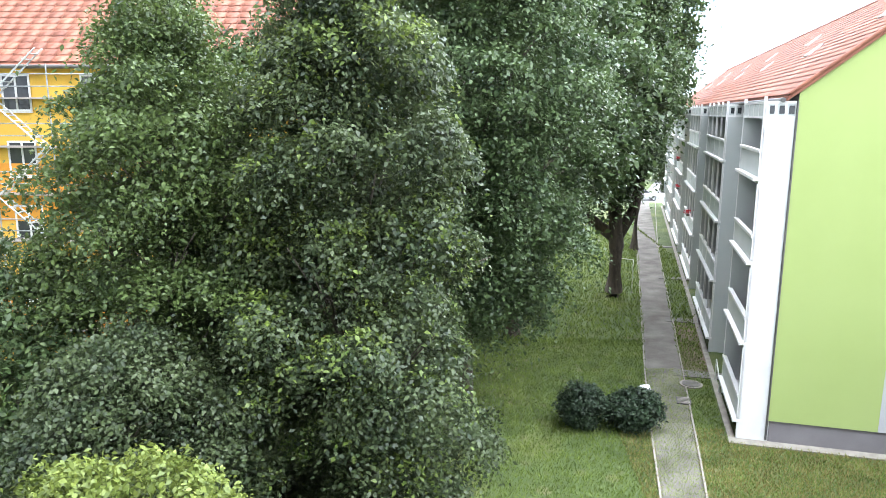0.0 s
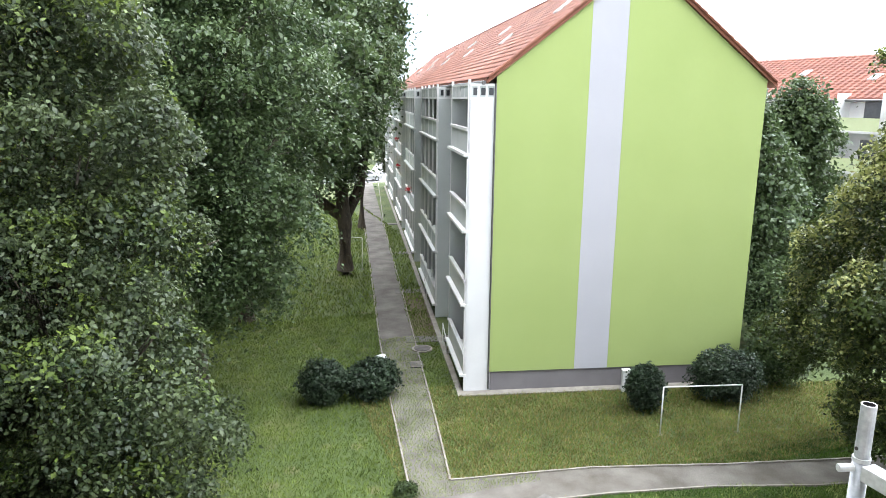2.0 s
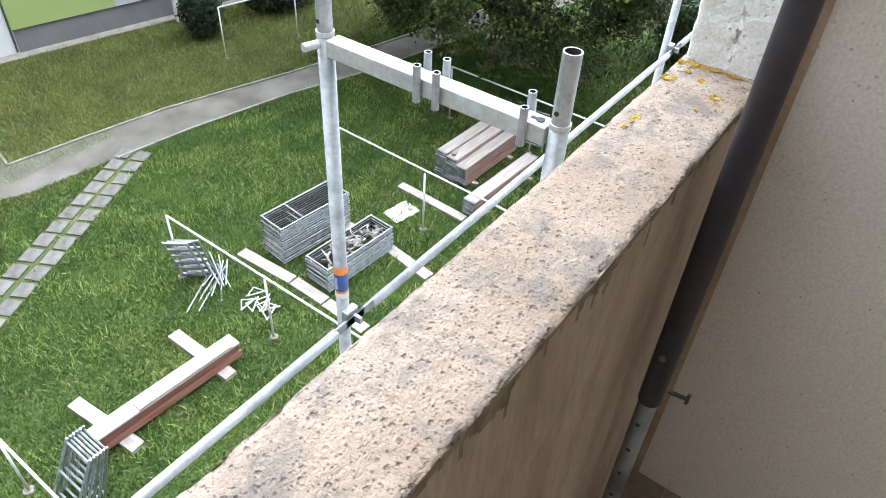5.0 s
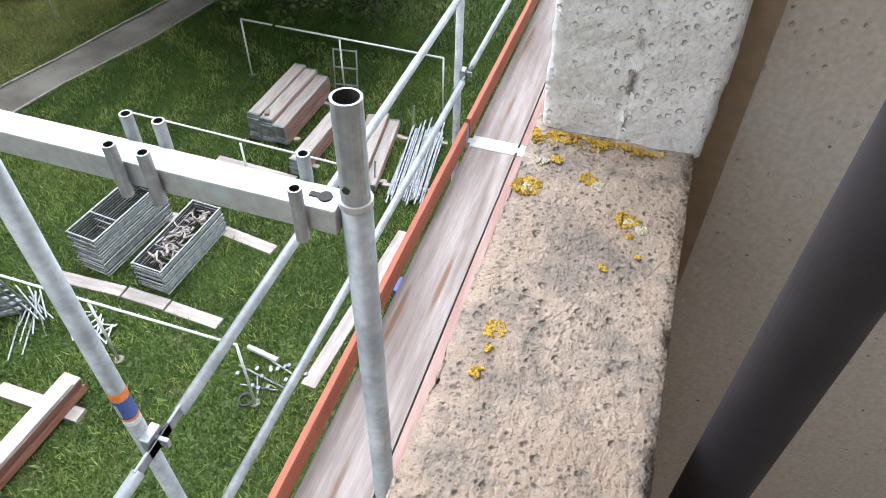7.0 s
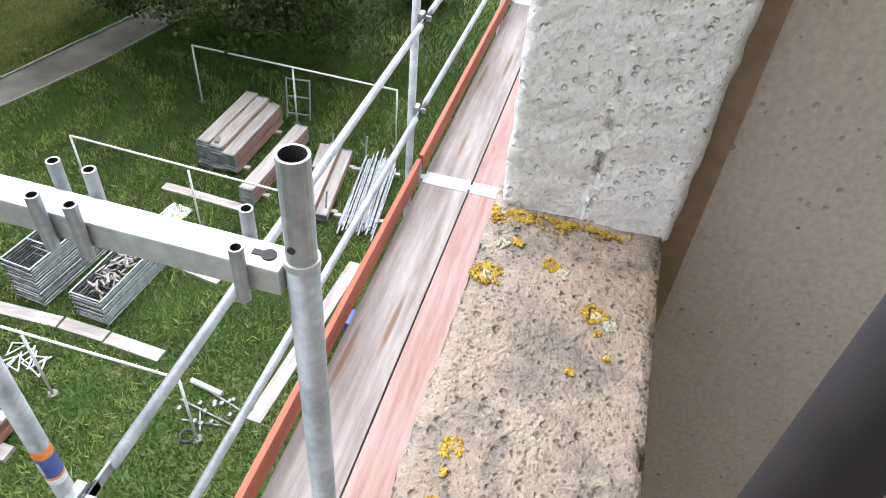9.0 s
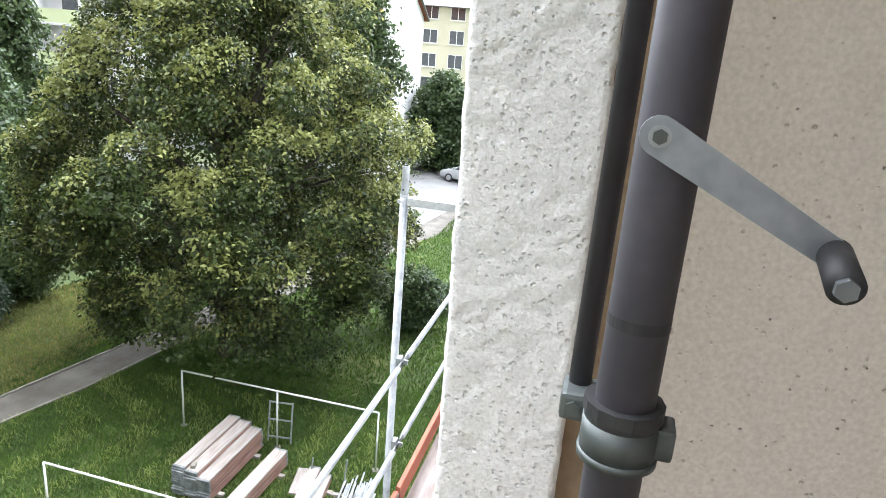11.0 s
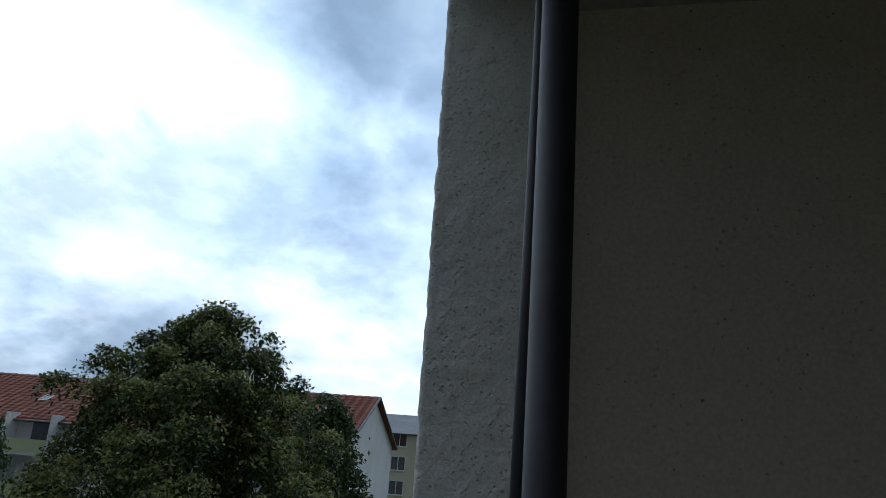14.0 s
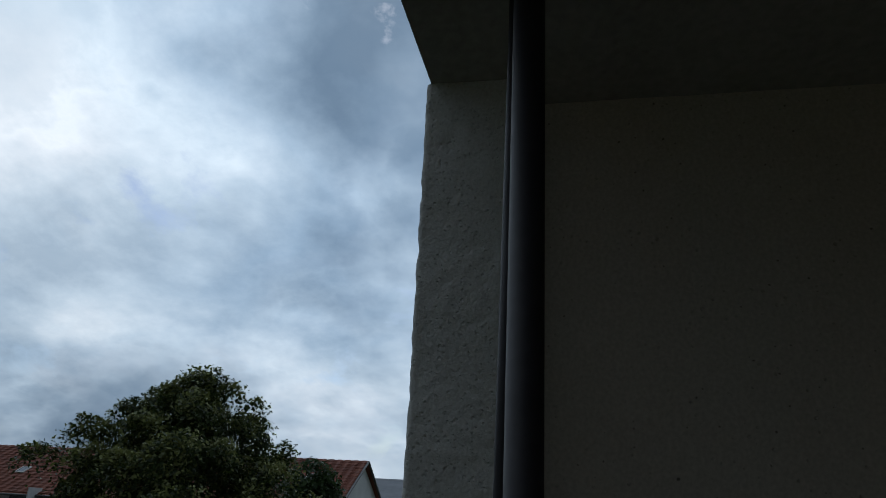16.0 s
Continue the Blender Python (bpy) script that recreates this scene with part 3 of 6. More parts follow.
def tree(name, place, label, crown, clumps, per, leaf, material, trunk_r=0.22, fork=2.5, lean=(0, 0), seed=1, limbs=7, spread=0.3, forks=None, cone=1.0, low=0.4, tops=(), profile=None, boughs=90, bough=1.0, layer=0.75, shoots=0.0, shoot_mat=None):
    """crown: centre z, radii x y z. Clumps of leaves sit at the ends of the limbs, thicker towards the outside."""
    rng = np.random.default_rng(seed)
    t = thing(name, pose(*place), label, "tree")
    cz, rx, ry, rz = crown
    top = Vector((lean[0], lean[1], cz + rz * 0.5))
    stem = [(Vector((0, 0, -0.1)), trunk_r * 1.5), (Vector((0, 0, 0.35)), trunk_r * 1.12)]
    for k in range(1, 7):
        f = k / 6
        stem.append((Vector((lean[0] * f + rng.normal(0, 0.08), lean[1] * f + rng.normal(0, 0.08), 0.35 + (top.z - 0.35) * f)), trunk_r * (1.05 - 0.9 * f)))
    paths = [stem]
    # lobes give the crown its uneven outline
    lobes = []
    for k in range(limbs):
        a = 2 * math.pi * (k * 0.382 + rng.uniform(-0.06, 0.06))
        h = -0.75 + 1.55 * (k + 0.5) / limbs
        w = math.sqrt(max(0.05, 1 - h * h)) * (1 - (1 - cone) * max(0, h))
        end = Vector((lean[0] + math.cos(a) * rx * w * 0.62, lean[1] + math.sin(a) * ry * w * 0.62, cz + h * rz * 0.75))
        lobes.append(end)
        z0 = max(fork, end.z - 0.45 * rz - 0.2 * abs(h) * rz)
        f = min(0.95, max(0.05, (z0 - 0.35) / (top.z - 0.35)))
        base = Vector((lean[0] * f, lean[1] * f, z0))
        mid = base.lerp(end, 0.5) + Vector((rng.normal(0, 0.2), rng.normal(0, 0.2), 0.35))
        r0 = trunk_r * (0.62 - 0.4 * f)
        paths.append([(base, r0), (base.lerp(mid, 0.5), r0 * 0.8), (mid, r0 * 0.62), (end, r0 * 0.22)])
        for _ in range(3):
            tip = end + Vector(rng.normal(0, 0.16, 3) * np.array([rx, ry, rz * 0.5]))
            paths.append([(mid, r0 * 0.4), (mid.lerp(tip, 0.6) + Vector((0, 0, 0.12)), r0 * 0.22), (tip, 0.012)])
    if forks:
        for end, r0 in forks:
            end = Vector(end)
            b = Vector((0, 0, fork))
            m1 = b.lerp(end, 0.35) + Vector(((end.x - b.x) * 0.25, (end.y - b.y) * 0.25, -0.15))
            paths.append([(b, r0), (m1, r0 * 0.9), (b.lerp(end, 0.7) + Vector(((end.x) * 0.12, 0, 0)), r0 * 0.75), (end, r0 * 0.45)])
    part("trunk", branch_mesh(paths, 8), M["bark"], t, smooth=True)
    # the crown is built of boughs: domes of leaf clumps on its surface, with shaded leaves inside
    if profile is None:
        profile = [(cz + rz * h, math.sqrt(max(0.0, 1 - h * h)) * (1 - (1 - cone) * max(0, h))) for h in np.linspace(-1, 1, 17)]
        top_r = (rx, ry)
    else:
        top_r = (1.0, 1.0)
    pz, pr = np.array([q[0] for q in profile]), np.array([q[1] for q in profile])
    z_lo, z_hi = max(low, pz[0]), pz[-1]
    domes = []
    weight = np.cumsum(np.interp(np.linspace(z_lo, z_hi, 200), pz, pr) + 0.12 * pr.max())
    weight /= weight[-1]
    for k in range(boughs):
        z = float(np.interp((k + 0.5) / boughs, weight, np.linspace(z_lo, z_hi, 200))) + rng.normal(0, 0.2)
        a = k * 2.39996 + rng.uniform(-0.3, 0.3)
        rad = float(np.interp(z, pz, pr))
        size = bough * rng.uniform(0.65, 1.3)
        edge = (0.97 + 0.22 * noise.noise(Vector((math.cos(a) * 1.5, math.sin(a) * 1.5, z * 0.35 + seed * 3.1))) + rng.normal(0, 0.05))
        depth = rng.uniform(0.3, 0.7) if rng.random() < 0.2 else 1.0
        c = Vector((lean[0] + math.cos(a) * max(0.0, rad * top_r[0] * edge * depth - size * 0.9), lean[1] + math.sin(a) * max(0.0, rad * top_r[1] * edge * depth - size * 0.9), z))
        domes.append((c, size, Vector((math.cos(a), math.sin(a), 0.35))))
    for tx, ty, tz, tr, tn in tops:
        domes.append((Vector((tx, ty, tz)), tr, Vector((0, 0, 1))))
    each = max(4, int(1.15 * clumps / len(domes)))
    cs, outs, young = [], [], []
    for c, size, side in domes:
        side = np.array(side.normalized())
        flat = layer * rng.uniform(0.8, 1.2)
        tilt = -0.35 * (1 - layer)
        for _ in range(int(each * (size / bough) ** 1.6) + 3):
            d = rng.normal(0, 1, 3)
            d /= np.linalg.norm(d)
            if d @ side < -0.25 and rng.random() < 0.7:
                d -= 2 * (d @ side) * side
            if d[2] < -0.2 and rng.random() < 0.75:
                d[2] = -d[2]
            k = size * rng.uniform(0.62, 1.08) * (1 + 0.25 * noise.noise(Vector(d * 2.0) + c))
            q = np.array(c) + d * k * np.array([1, 1, flat])
            q[2] += tilt * (d[0] * side[0] + d[1] * side[1]) * k
            cs.append(q)
            outs.append(d * np.array([1, 1, 1 / flat]) + 0.4 * side)
            # pale shoots or bracts, kept to upward and upper clumps to paint top light
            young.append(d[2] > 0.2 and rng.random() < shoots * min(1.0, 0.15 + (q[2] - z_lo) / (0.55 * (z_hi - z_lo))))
    for _ in range(int(clumps * 0.16)):
        z = rng.uniform(z_lo + 0.2, z_hi - 0.5)
        a, k = rng.uniform(0, 2 * math.pi), float(np.interp(z, pz, pr)) * rng.uniform(0.1, 0.75)
        cs.append(np.array([lean[0] + math.cos(a) * k * top_r[0], lean[1] + math.sin(a) * k * top_r[1], z]))
        outs.append(rng.normal(0, 1, 3))
        young.append(False)
    cs, outs, young = np.array(cs), np.array(outs), np.array(young)
    v, f = leaves(rng, cs, per, spread, leaf, droop=0.15, out=outs)
    ob = raw_mesh("crown", v, f, material, t)
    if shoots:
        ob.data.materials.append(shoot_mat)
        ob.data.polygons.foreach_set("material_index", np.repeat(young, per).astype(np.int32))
    return t


def shrub(name, place, label, radii, clumps, per, leaf, material, seed=1, spread=0.09, category="shrub"):
    rng = np.random.default_rng(seed)
    t = thing(name, pose(*place), label, category)
    paths = []
    for k in range(9):
        a = rng.uniform(0, 2 * math.pi)
        end = Vector((math.cos(a) * radii[0] * 0.6, math.sin(a) * radii[1] * 0.6, radii[2] * rng.uniform(1.0, 1.6)))
        paths.append([(Vector((0, 0, -0.05)), 0.025), (end * 0.5, 0.017), (end, 0.006)])
    part("stems", branch_mesh(paths, 5), M["bark"], t)
    cs = []
    while len(cs) < clumps:
        d = rng.normal(0, 1, 3)
        d /= np.linalg.norm(d)
        k = rng.uniform(0.3, 1) ** 0.4 * (0.86 + 0.26 * noise.noise(Vector(d * 2.6) + Vector((seed * 1.7, 0, 0))))
        p = np.array([d[0] * radii[0] * k, d[1] * radii[1] * k, radii[2] + d[2] * radii[2] * k])
        if p[2] > 0.05:
            cs.append(p)
    cs = np.array(cs)
    v, f = leaves(rng, cs, per, spread, leaf, out=cs - np.array([0, 0, radii[2] * 0.8]))
    raw_mesh("foliage", v, f, material, t)
    return t


# ---------------------------------------------------------------- ground
def sheet(name, outline, z, thick, material, label, category, cuts=1):
    """A flat, slightly thick piece of ground from its outline."""
    bm = bmesh.new()
    vs = [bm.verts.new((x, y, z)) for x, y in outline]
    f = bm.faces.new(vs)
    if f.normal.z < 0:
        f.normal_flip()
    r = bmesh.ops.extrude_face_region(bm, geom=[f])
    bmesh.ops.translate(bm, verts=[g for g in r["geom"] if isinstance(g, bmesh.types.BMVert)], vec=(0, 0, thick))
    bmesh.ops.recalc_face_normals(bm, faces=bm.faces)
    return tagged(link(name, bm, material), label, category, kind="structure")


bm = bmesh.new()
bmesh.ops.create_grid(bm, x_segments=60, y_segments=60, size=45)
for v in bm.verts:
    v.co.x += 6
    v.co.y += 40
    v.co.z = 0.0
for x0, x1, y0, y1 in ((-2500, -39, -2500, 2500), (51, 2500, -2500, 2500), (-39, 51, 85, 2500), (-39, 51, -2500, -5)):
    bm.faces.new([bm.verts.new((x, y, 0)) for x, y in ((x0, y0), (x1, y0), (x1, y1), (x0, y1))])
tagged(link("ground", bm, M["grass"]), "mown green lawn with worn and yellowed patches", "lawn", kind="structure")

AX = radians(11.25)
U, V = Vector((math.sin(AX), math.cos(AX), 0)), Vector((math.cos(AX), -math.sin(AX), 0))
B0 = Vector((7.98, 23.3, 0))


def gp(x, y):
    p = B0 + V * x + U * y
    return (p.x, p.y)


# path along the green block, the crossing path and the far asphalt
sheet("path_along_block", [(3.95, 16.4), (5.43, 17.4), (6.28, 21.5), (7.55, 28.0), (10.1, 41.0), (13.8, 60.0), (20.2, 93.0), (18.4, 93.0), (12.4, 62.0), (8.8, 43.0), (6.3, 30.0), (5.2, 23.8), (4.2, 17.6)], 0.0, 0.012, M["gravel"], "worn grey gravel footpath with weeds along its edges", "path")
sheet("path_crossing", [(5.43, 17.4), (3.95, 16.4), (5.1, 15.9), (7.4, 15.62), (9.67, 15.35), (12.8, 14.75), (15.5, 13.95), (19.5, 13.2), (26.0, 11.6), (36.0, 8.6), (52.0, 4.5), (52.0, 6.8), (36.0, 10.6), (26.5, 13.2), (20.7, 14.3), (16.8, 15.1), (13.6, 15.8), (9.8, 16.8)], 0.0, 0.016, M["gravel"], "grey gravel footpath crossing the lawn", "path")
sheet("road", [(-60, 90), (80, 90), (80, 99), (-60, 99)], 0.0, 0.014, M["asphalt"], "pale asphalt road behind the block", "road")
sheet("path_beyond", [(21.0, 99), (24, 99), (40, 150), (36.5, 150)], 0.0, 0.012, M["asphalt"], "pale path running on beyond the road", "path")
sheet("yard", [(31, 10.9), (42, 9.3), (52, 9), (62, 6), (62, 16), (48, 15), (36, 13)], 0.0, 0.02, M["asphalt"], "pale paved yard in front of the far block", "pavement")


def kerb(name, pts, w=0.06, h=0.06):
    bm = bmesh.new()
    for a, b in zip(pts, pts[1:]):
        a, b = Vector((*a, 0)), Vector((*b, 0))
        d = (b - a).normalized()
        s = Vector((-d.y, d.x, 0)) * w / 2
        n = max(1, int((b - a).length / 1.0))
        for i in range(n):
            p, q = a.lerp(b, i / n) + d * 0.008, a.lerp(b, (i + 1) / n) - d * 0.008
            lo = [bm.verts.new(c) for c in (p - s, p + s, q + s, q - s)]
            hi = [bm.verts.new(c.co + Vector((0, 0, h + 0.008 * math.sin(i * 7.3)))) for c in lo]
            bm.faces.new(hi)
            for k in range(4):
                bm.faces.new((lo[k], lo[(k + 1) % 4], hi[(k + 1) % 4], hi[k]))
    bmesh.ops.recalc_face_normals(bm, faces=bm.faces)
    return tagged(link(name, bm, M["kerb"]), "narrow concrete edging stones along the path", "kerb", kind="structure")


kerb("kerb_path_right", [(5.43, 17.4), (6.28, 21.5), (7.55, 28.0), (10.1, 41.0), (13.8, 60.0), (20.2, 89.0)])
kerb("kerb_path_left", [(4.2, 17.6), (5.2, 23.8), (6.3, 30.0), (8.8, 43.0), (12.4, 62.0), (17.6, 89.0)])
kerb("kerb_crossing_top", [(5.43, 17.4), (9.8, 16.8), (13.6, 15.8), (16.8, 15.1), (20.7, 14.3), (26.5, 13.2)])
kerb("kerb_crossing_low", [(7.4, 15.62), (9.67, 15.35), (12.8, 14.75), (15.5, 13.95), (19.5, 13.2)])

# strips of soil and slab between path and block
for k, (y0, y1) in enumerate(((-2.2, 5.6), (6.6, 13.5), (15.2, 24.0), (25.5, 36.0), (37.5, 48))):
    sheet("bed_%d" % (k + 1), [gp(-1.35, y0), gp(-0.25, y0), gp(-0.25, y1), gp(-1.35, y1)], 0.0, 0.006, M["earth"] if k == 1 else M["grass"], "sparse dry grass strip beside the block", "bed")
for k, y0 in enumerate((5.7, 14.0, 24.4, 36.3)):
    sheet("slab_walk_%d" % (k + 1), [gp(-1.75, y0), gp(0.9, y0), gp(0.9, y0 + 0.8), gp(-1.75, y0 + 0.8)], 0.0, 0.03, M["slab"], "concrete slab walk to the block", "pavement")
sheet("apron", [gp(-0.25, -0.45), gp(11.2, -0.45), gp(11.2, -0.02), gp(-0.02, -0.02), gp(-0.02, 64), gp(-0.25, 64)], 0.0, 0.05, M["kerb"], "concrete apron strip round the foot of the block", "pavement")


# ---------------------------------------------------------------- roofs
def tiled(name, parent, origin, along, down, n_along, n_down, w, h, material, singles=0, holder=None):
    """Overlapping slightly cambered tiles: origin at the ridge end, along the ridge, down the slope."""
    along, down, origin = Vector(along), Vector(down), Vector(origin)
    nrm = along.cross(down).normalized()
    if nrm.z < 0:
        nrm = -nrm
    rng = np.random.default_rng(n_along)
    V_, F_ = [], []
    a, d, nv, o = (np.array(q) for q in (along, down, nrm, origin))
    if singles:
        # the tiles nearest the gable are pieces of their own on one shared mesh
        g = w * 0.94
        me = bpy.data.meshes.new("tile")
        tv = [(0, 0, 0), (g * 0.35, 0, 0.03), (g, 0, 0), (0, h * 1.12, 0.028), (g * 0.35, h * 1.12, 0.063), (g, h * 1.12, 0.028), (0, h * 1.12, -0.002), (g, h * 1.12, -0.002)]
        me.from_pydata(tv, [], [(0, 1, 4, 3), (1, 2, 5, 4), (3, 5, 7, 6)])
        me.materials.append(M["tile_piece"])
        basis = Matrix((along, down, nrm)).transposed().to_4x4()
        for j in range(n_down):
            for i in range(singles):
                ob = new("tile", me)
                ob.parent = holder
                ob.matrix_local = Matrix.Translation(origin + along * (i * w) + down * (j * h) + nrm * (0.012 + rng.uniform(-0.004, 0.006))) @ basis
    for j in range(n_down):
        for i in range(singles, n_along):
            p = o + a * (i * w) + d * (j * h) + nv * (0.012 + rng.uniform(-0.004, 0.006))
            q = p + d * (h * 1.12) + nv * 0.028
            g = w * 0.94
            k = len(V_)
            V_ += [p, p + a * g * 0.35 + nv * 0.03, p + a * g, q, q + a * g * 0.35 + nv * 0.035, q + a * g, q - nv * 0.03, q + a * g - nv * 0.03]
            F_ += [(k, k + 1, k + 4, k + 3), (k + 1, k + 2, k + 5, k + 4), (k + 3, k + 5, k + 7, k + 6)]
    ob = raw_mesh(name, np.array(V_), np.array(F_), material, parent)
    return tagged(ob, kind="stuff")


def skylight(parent, place, along, down, w=0.55, h=0.75):
    along, down = Vector(along), Vector(down)
    n = along.cross(down).normalized()
    if n.z < 0:
        n = -n
    m = Matrix((along, down, n)).transposed().to_4x4()
    m.translation = Vector(place)
    bm = bmesh.new()
    for lo, hi in (((0, 0, 0), (w, 0.06, 0.12)), ((0, h - 0.06, 0), (w, h, 0.12)), ((0, 0, 0), (0.06, h, 0.12)), ((w - 0.06, 0, 0), (w, h, 0.12))):
        add_box(bm, lo, hi, m)
    f = part("roof_window", bm, M["white_frame"], parent, "small white-framed roof window")
    bm = bmesh.new()
    add_box(bm, (0.05, 0.05, 0.04), (w - 0.05, h - 0.05, 0.09), m)
    part("pane", bm, M["glass"], f)


# ---------------------------------------------------------------- the green block
block = thing("apartment_block", pose(B0.x, B0.y, 0, 0, 0, -11.25), "four-storey block with lime-green gable, pale stripe and white loggias", "building")
EAVE, RIDGE, XR, XG, LEN = 11.75, 15.72, 11.1, 0.98, 64.0
XM = (XG + XR) / 2


def gable_shape(x0, x1, z0, lift=0.0):
    def top(x):
        return EAVE + lift + (RIDGE - EAVE) * (1 - abs(x - XM) / (XM - XG))
    pts = [(x0, z0), (x1, z0), (x1, top(x1))]
    if x0 < XM < x1:
        pts.append((XM, top(XM)))
    pts.append((x0, top(x0)))
    return pts


part("wall", extrude_profile(gable_shape(XG + 0.02, XR - 0.02, 0.0, -0.05), 0.06, LEN), M["white_render"], block)
part("gable_render", extrude_profile(gable_shape(XG, 4.33, 0.78), 0.0, 0.055), M["green"], block, "smooth lime-green rendered insulation")
part("gable_render", extrude_profile(gable_shape(5.66, XR, 0.78), 0.0, 0.055), M["green"], block, "smooth lime-green rendered insulation")
part("gable_stripe", extrude_profile(gable_shape(4.334, 5.656, 0.78), 0.003, 0.055), M["grey_stripe"], block, "pale grey vertical stripe")
part("plinth", box((XG + 0.05, 0.03, 0.0), (XR - 0.05, 0.07, 0.77)), M["plinth"], block, "dark grey plinth")
part("base_profile", box((XG, -0.012, 0.765), (XR, 0.03, 0.785)), M["gutter"], block)
roof = part("roof", extrude_profile([(XG - 0.35, EAVE - 0.25), (XM, RIDGE + 0.02), (XR + 0.35, EAVE - 0.25), (XR + 0.35, EAVE - 0.10), (XM, RIDGE + 0.17), (XG - 0.35, EAVE - 0.10)], -0.10, LEN + 0.1), M["tile"], block, "terracotta pantile roof")
sl = Vector((XG - 0.40 - XM, 0, EAVE - 0.13 - RIDGE - 0.17))
sd = sl.normalized()
tiled("roof_tiles", block, (XM, -0.12, RIDGE + 0.17), (0, 1, 0), sd, 214, int(sl.length / 0.34), 0.30, 0.34, M["tile"], 14, roof)
sdr = Vector((-sd.x, 0, sd.z))
tiled("roof_tiles", block, (XM, -0.12, RIDGE + 0.17), (0, 1, 0), sdr, 20, int(sl.length / 0.34), 0.30, 0.34, M["tile"])
bm = bmesh.new()
for i in range(160):
    add_tube(bm, (XM, -0.14 + i * 0.4, RIDGE + 0.17), (XM, 0.29 + i * 0.4, RIDGE + 0.185), 0.10, 0.115, 8)
part("ridge_tiles", bm, M["tile"], block)
bm = bmesh.new()
for s, d in ((XG - 0.40, sd), (XR + 0.40, sdr)):
    n = int(sl.length / 0.34)
    for j in range(n):
        p = Vector((XM, -0.11, RIDGE + 0.19)) + d * (j * 0.34)
        add_tube(bm, p, p + d * 0.37 + Vector((0, 0, 0.02)), 0.055, 0.065, 8)
part("verge_tiles", bm, M["tile"], block, "terracotta verge tiles along the gable")
for k in range(11):
    p = Vector((XM, 3.0 + 5.4 * k, RIDGE + 0.17)) + sd * (3.3 if k % 2 else 1.9)
    skylight(block, p, (0, 1, 0), sd)
bm = bmesh.new()
add_tube(bm, (XG - 0.47, -0.1, EAVE - 0.22), (XG - 0.47, LEN, EAVE - 0.22), 0.075, n=10)
part("gutter", bm, M["gutter"], block, "dark zinc gutter")
part("rainpipe", tube((XG - 0.03, -0.035, 0.1), (XG - 0.03, -0.035, EAVE - 0.25), 0.035, n=10), M["gutter"], block)


def loggia_stack(y0, y1, first):
    """One projecting stack of loggias from the ground to the eaves."""
    top = 10.95
    part("side_wall", box((0.0, y0, 0.0), (XG + 0.01, y0 + 0.12, top), 0.01), M["white_render"] if first else M["pale_panel"], block, "white rendered side wall" if first else "pale grey-green side wall")
    part("side_wall", box((0.0, y1 - 0.12, 0.0), (XG + 0.01, y1, top), 0.01), M["pale_panel"], block)
    # rear wall colour is darkened to carry the shade inside the loggia
    part("rear_wall", box((XG - 0.06, y0 + 0.12, 0.0), (XG - 0.012, y1 - 0.12, top)), M["loggia_shade"], block)
    # glazed frieze under the eaves
    bm = bmesh.new()
    for z0, z1 in ((10.95, 11.03), (11.42, 11.5)):
        add_box(bm, (0.0, y0, z0), (0.06, y1, z1))
        add_box(bm, (0.0, y0, z0), (XG, y0 + 0.06, z1))
    n = max(3, int((y1 - y0) / 0.9))
    for i in range(n + 1):
        y = y0 + (y1 - y0 - 0.08) * i / n
        add_box(bm, (0.004, y, 11.0), (0.064, y + 0.08, 11.45))
    for i in range(4):
        x = 0.01 + (XG - 0.1) * i / 3
        add_box(bm, (x, y0 + 0.004, 11.0), (x + 0.08, y0 + 0.064, 11.45))
    part("frieze_frame", bm, M["white_frame"], block)
    part("frieze_glass", box((0.02, y0 + 0.02, 11.02), (XG - 0.02, y1 - 0.02, 11.44)), M["pale_panel"], block)
    bm = bmesh.new()
    for i in range(3):
        x = 0.16 + i * 0.28
        add_box(bm, (x, y0 + 0.008, 11.1), (x + 0.16, y0 + 0.03, 11.36))
    part("frieze_window", bm, M["glass"], block)
    cols = 1 if y1 - y0 < 5 else 2
    for s in range(4):
        z = 0.62 + 2.78 * s
        part("ledge", box((-0.16, y0 - 0.02, z), (0.10, y1 + 0.02, z + 0.10), 0.01), M["white_frame"], block, "white projecting ledge")
        part("floor_slab", box((0.06, y0 + 0.12, z - 0.12), (XG - 0.06, y1 - 0.12, z + 0.02)), M["white_render"], block)
        for c in range(cols):
            a, b = y0 + (y1 - y0) * c / cols, y0 + (y1 - y0) * (c + 1) / cols
            part("parapet_panel", box((0.0, a + 0.10, z + 0.12), (0.05, b - 0.10, z + 0.92), 0.008), M["pale_panel"], block)
            bm = bmesh.new()
            add_box(bm, (-0.06, a, z + 0.90), (0.09, b, z + 1.0))
            add_box(bm, (-0.02, a, z + 0.1), (0.07, a + 0.10, z + 2.68))
            add_box(bm, (-0.02, b - 0.10, z + 0.1), (0.07, b, z + 2.68))
            if cols == 2:
                add_box(bm, (-0.01, (a + b) / 2 - 0.04, z + 0.1), (0.06, (a + b) / 2 + 0.04, z + 2.68))
            part("loggia_frame", bm, M["white_frame"], block)
            w = part("window", box((XG - 0.075, a + 0.45, z + 1.0), (XG - 0.065, b - 0.45, z + 2.2)), M["glass"], block)
            bm = bmesh.new()
            for yy in (a + 0.40, (a + b) / 2 - 0.03, b - 0.46):
                add_box(bm, (XG - 0.10, yy, z + 0.95), (XG - 0.076, yy + 0.06, z + 2.25))
            for zz in (z + 0.94, z + 2.2):
                add_box(bm, (XG - 0.099, a + 0.41, zz), (XG - 0.077, b - 0.41, zz + 0.06))
            part("frame", bm, M["white_frame"], w)


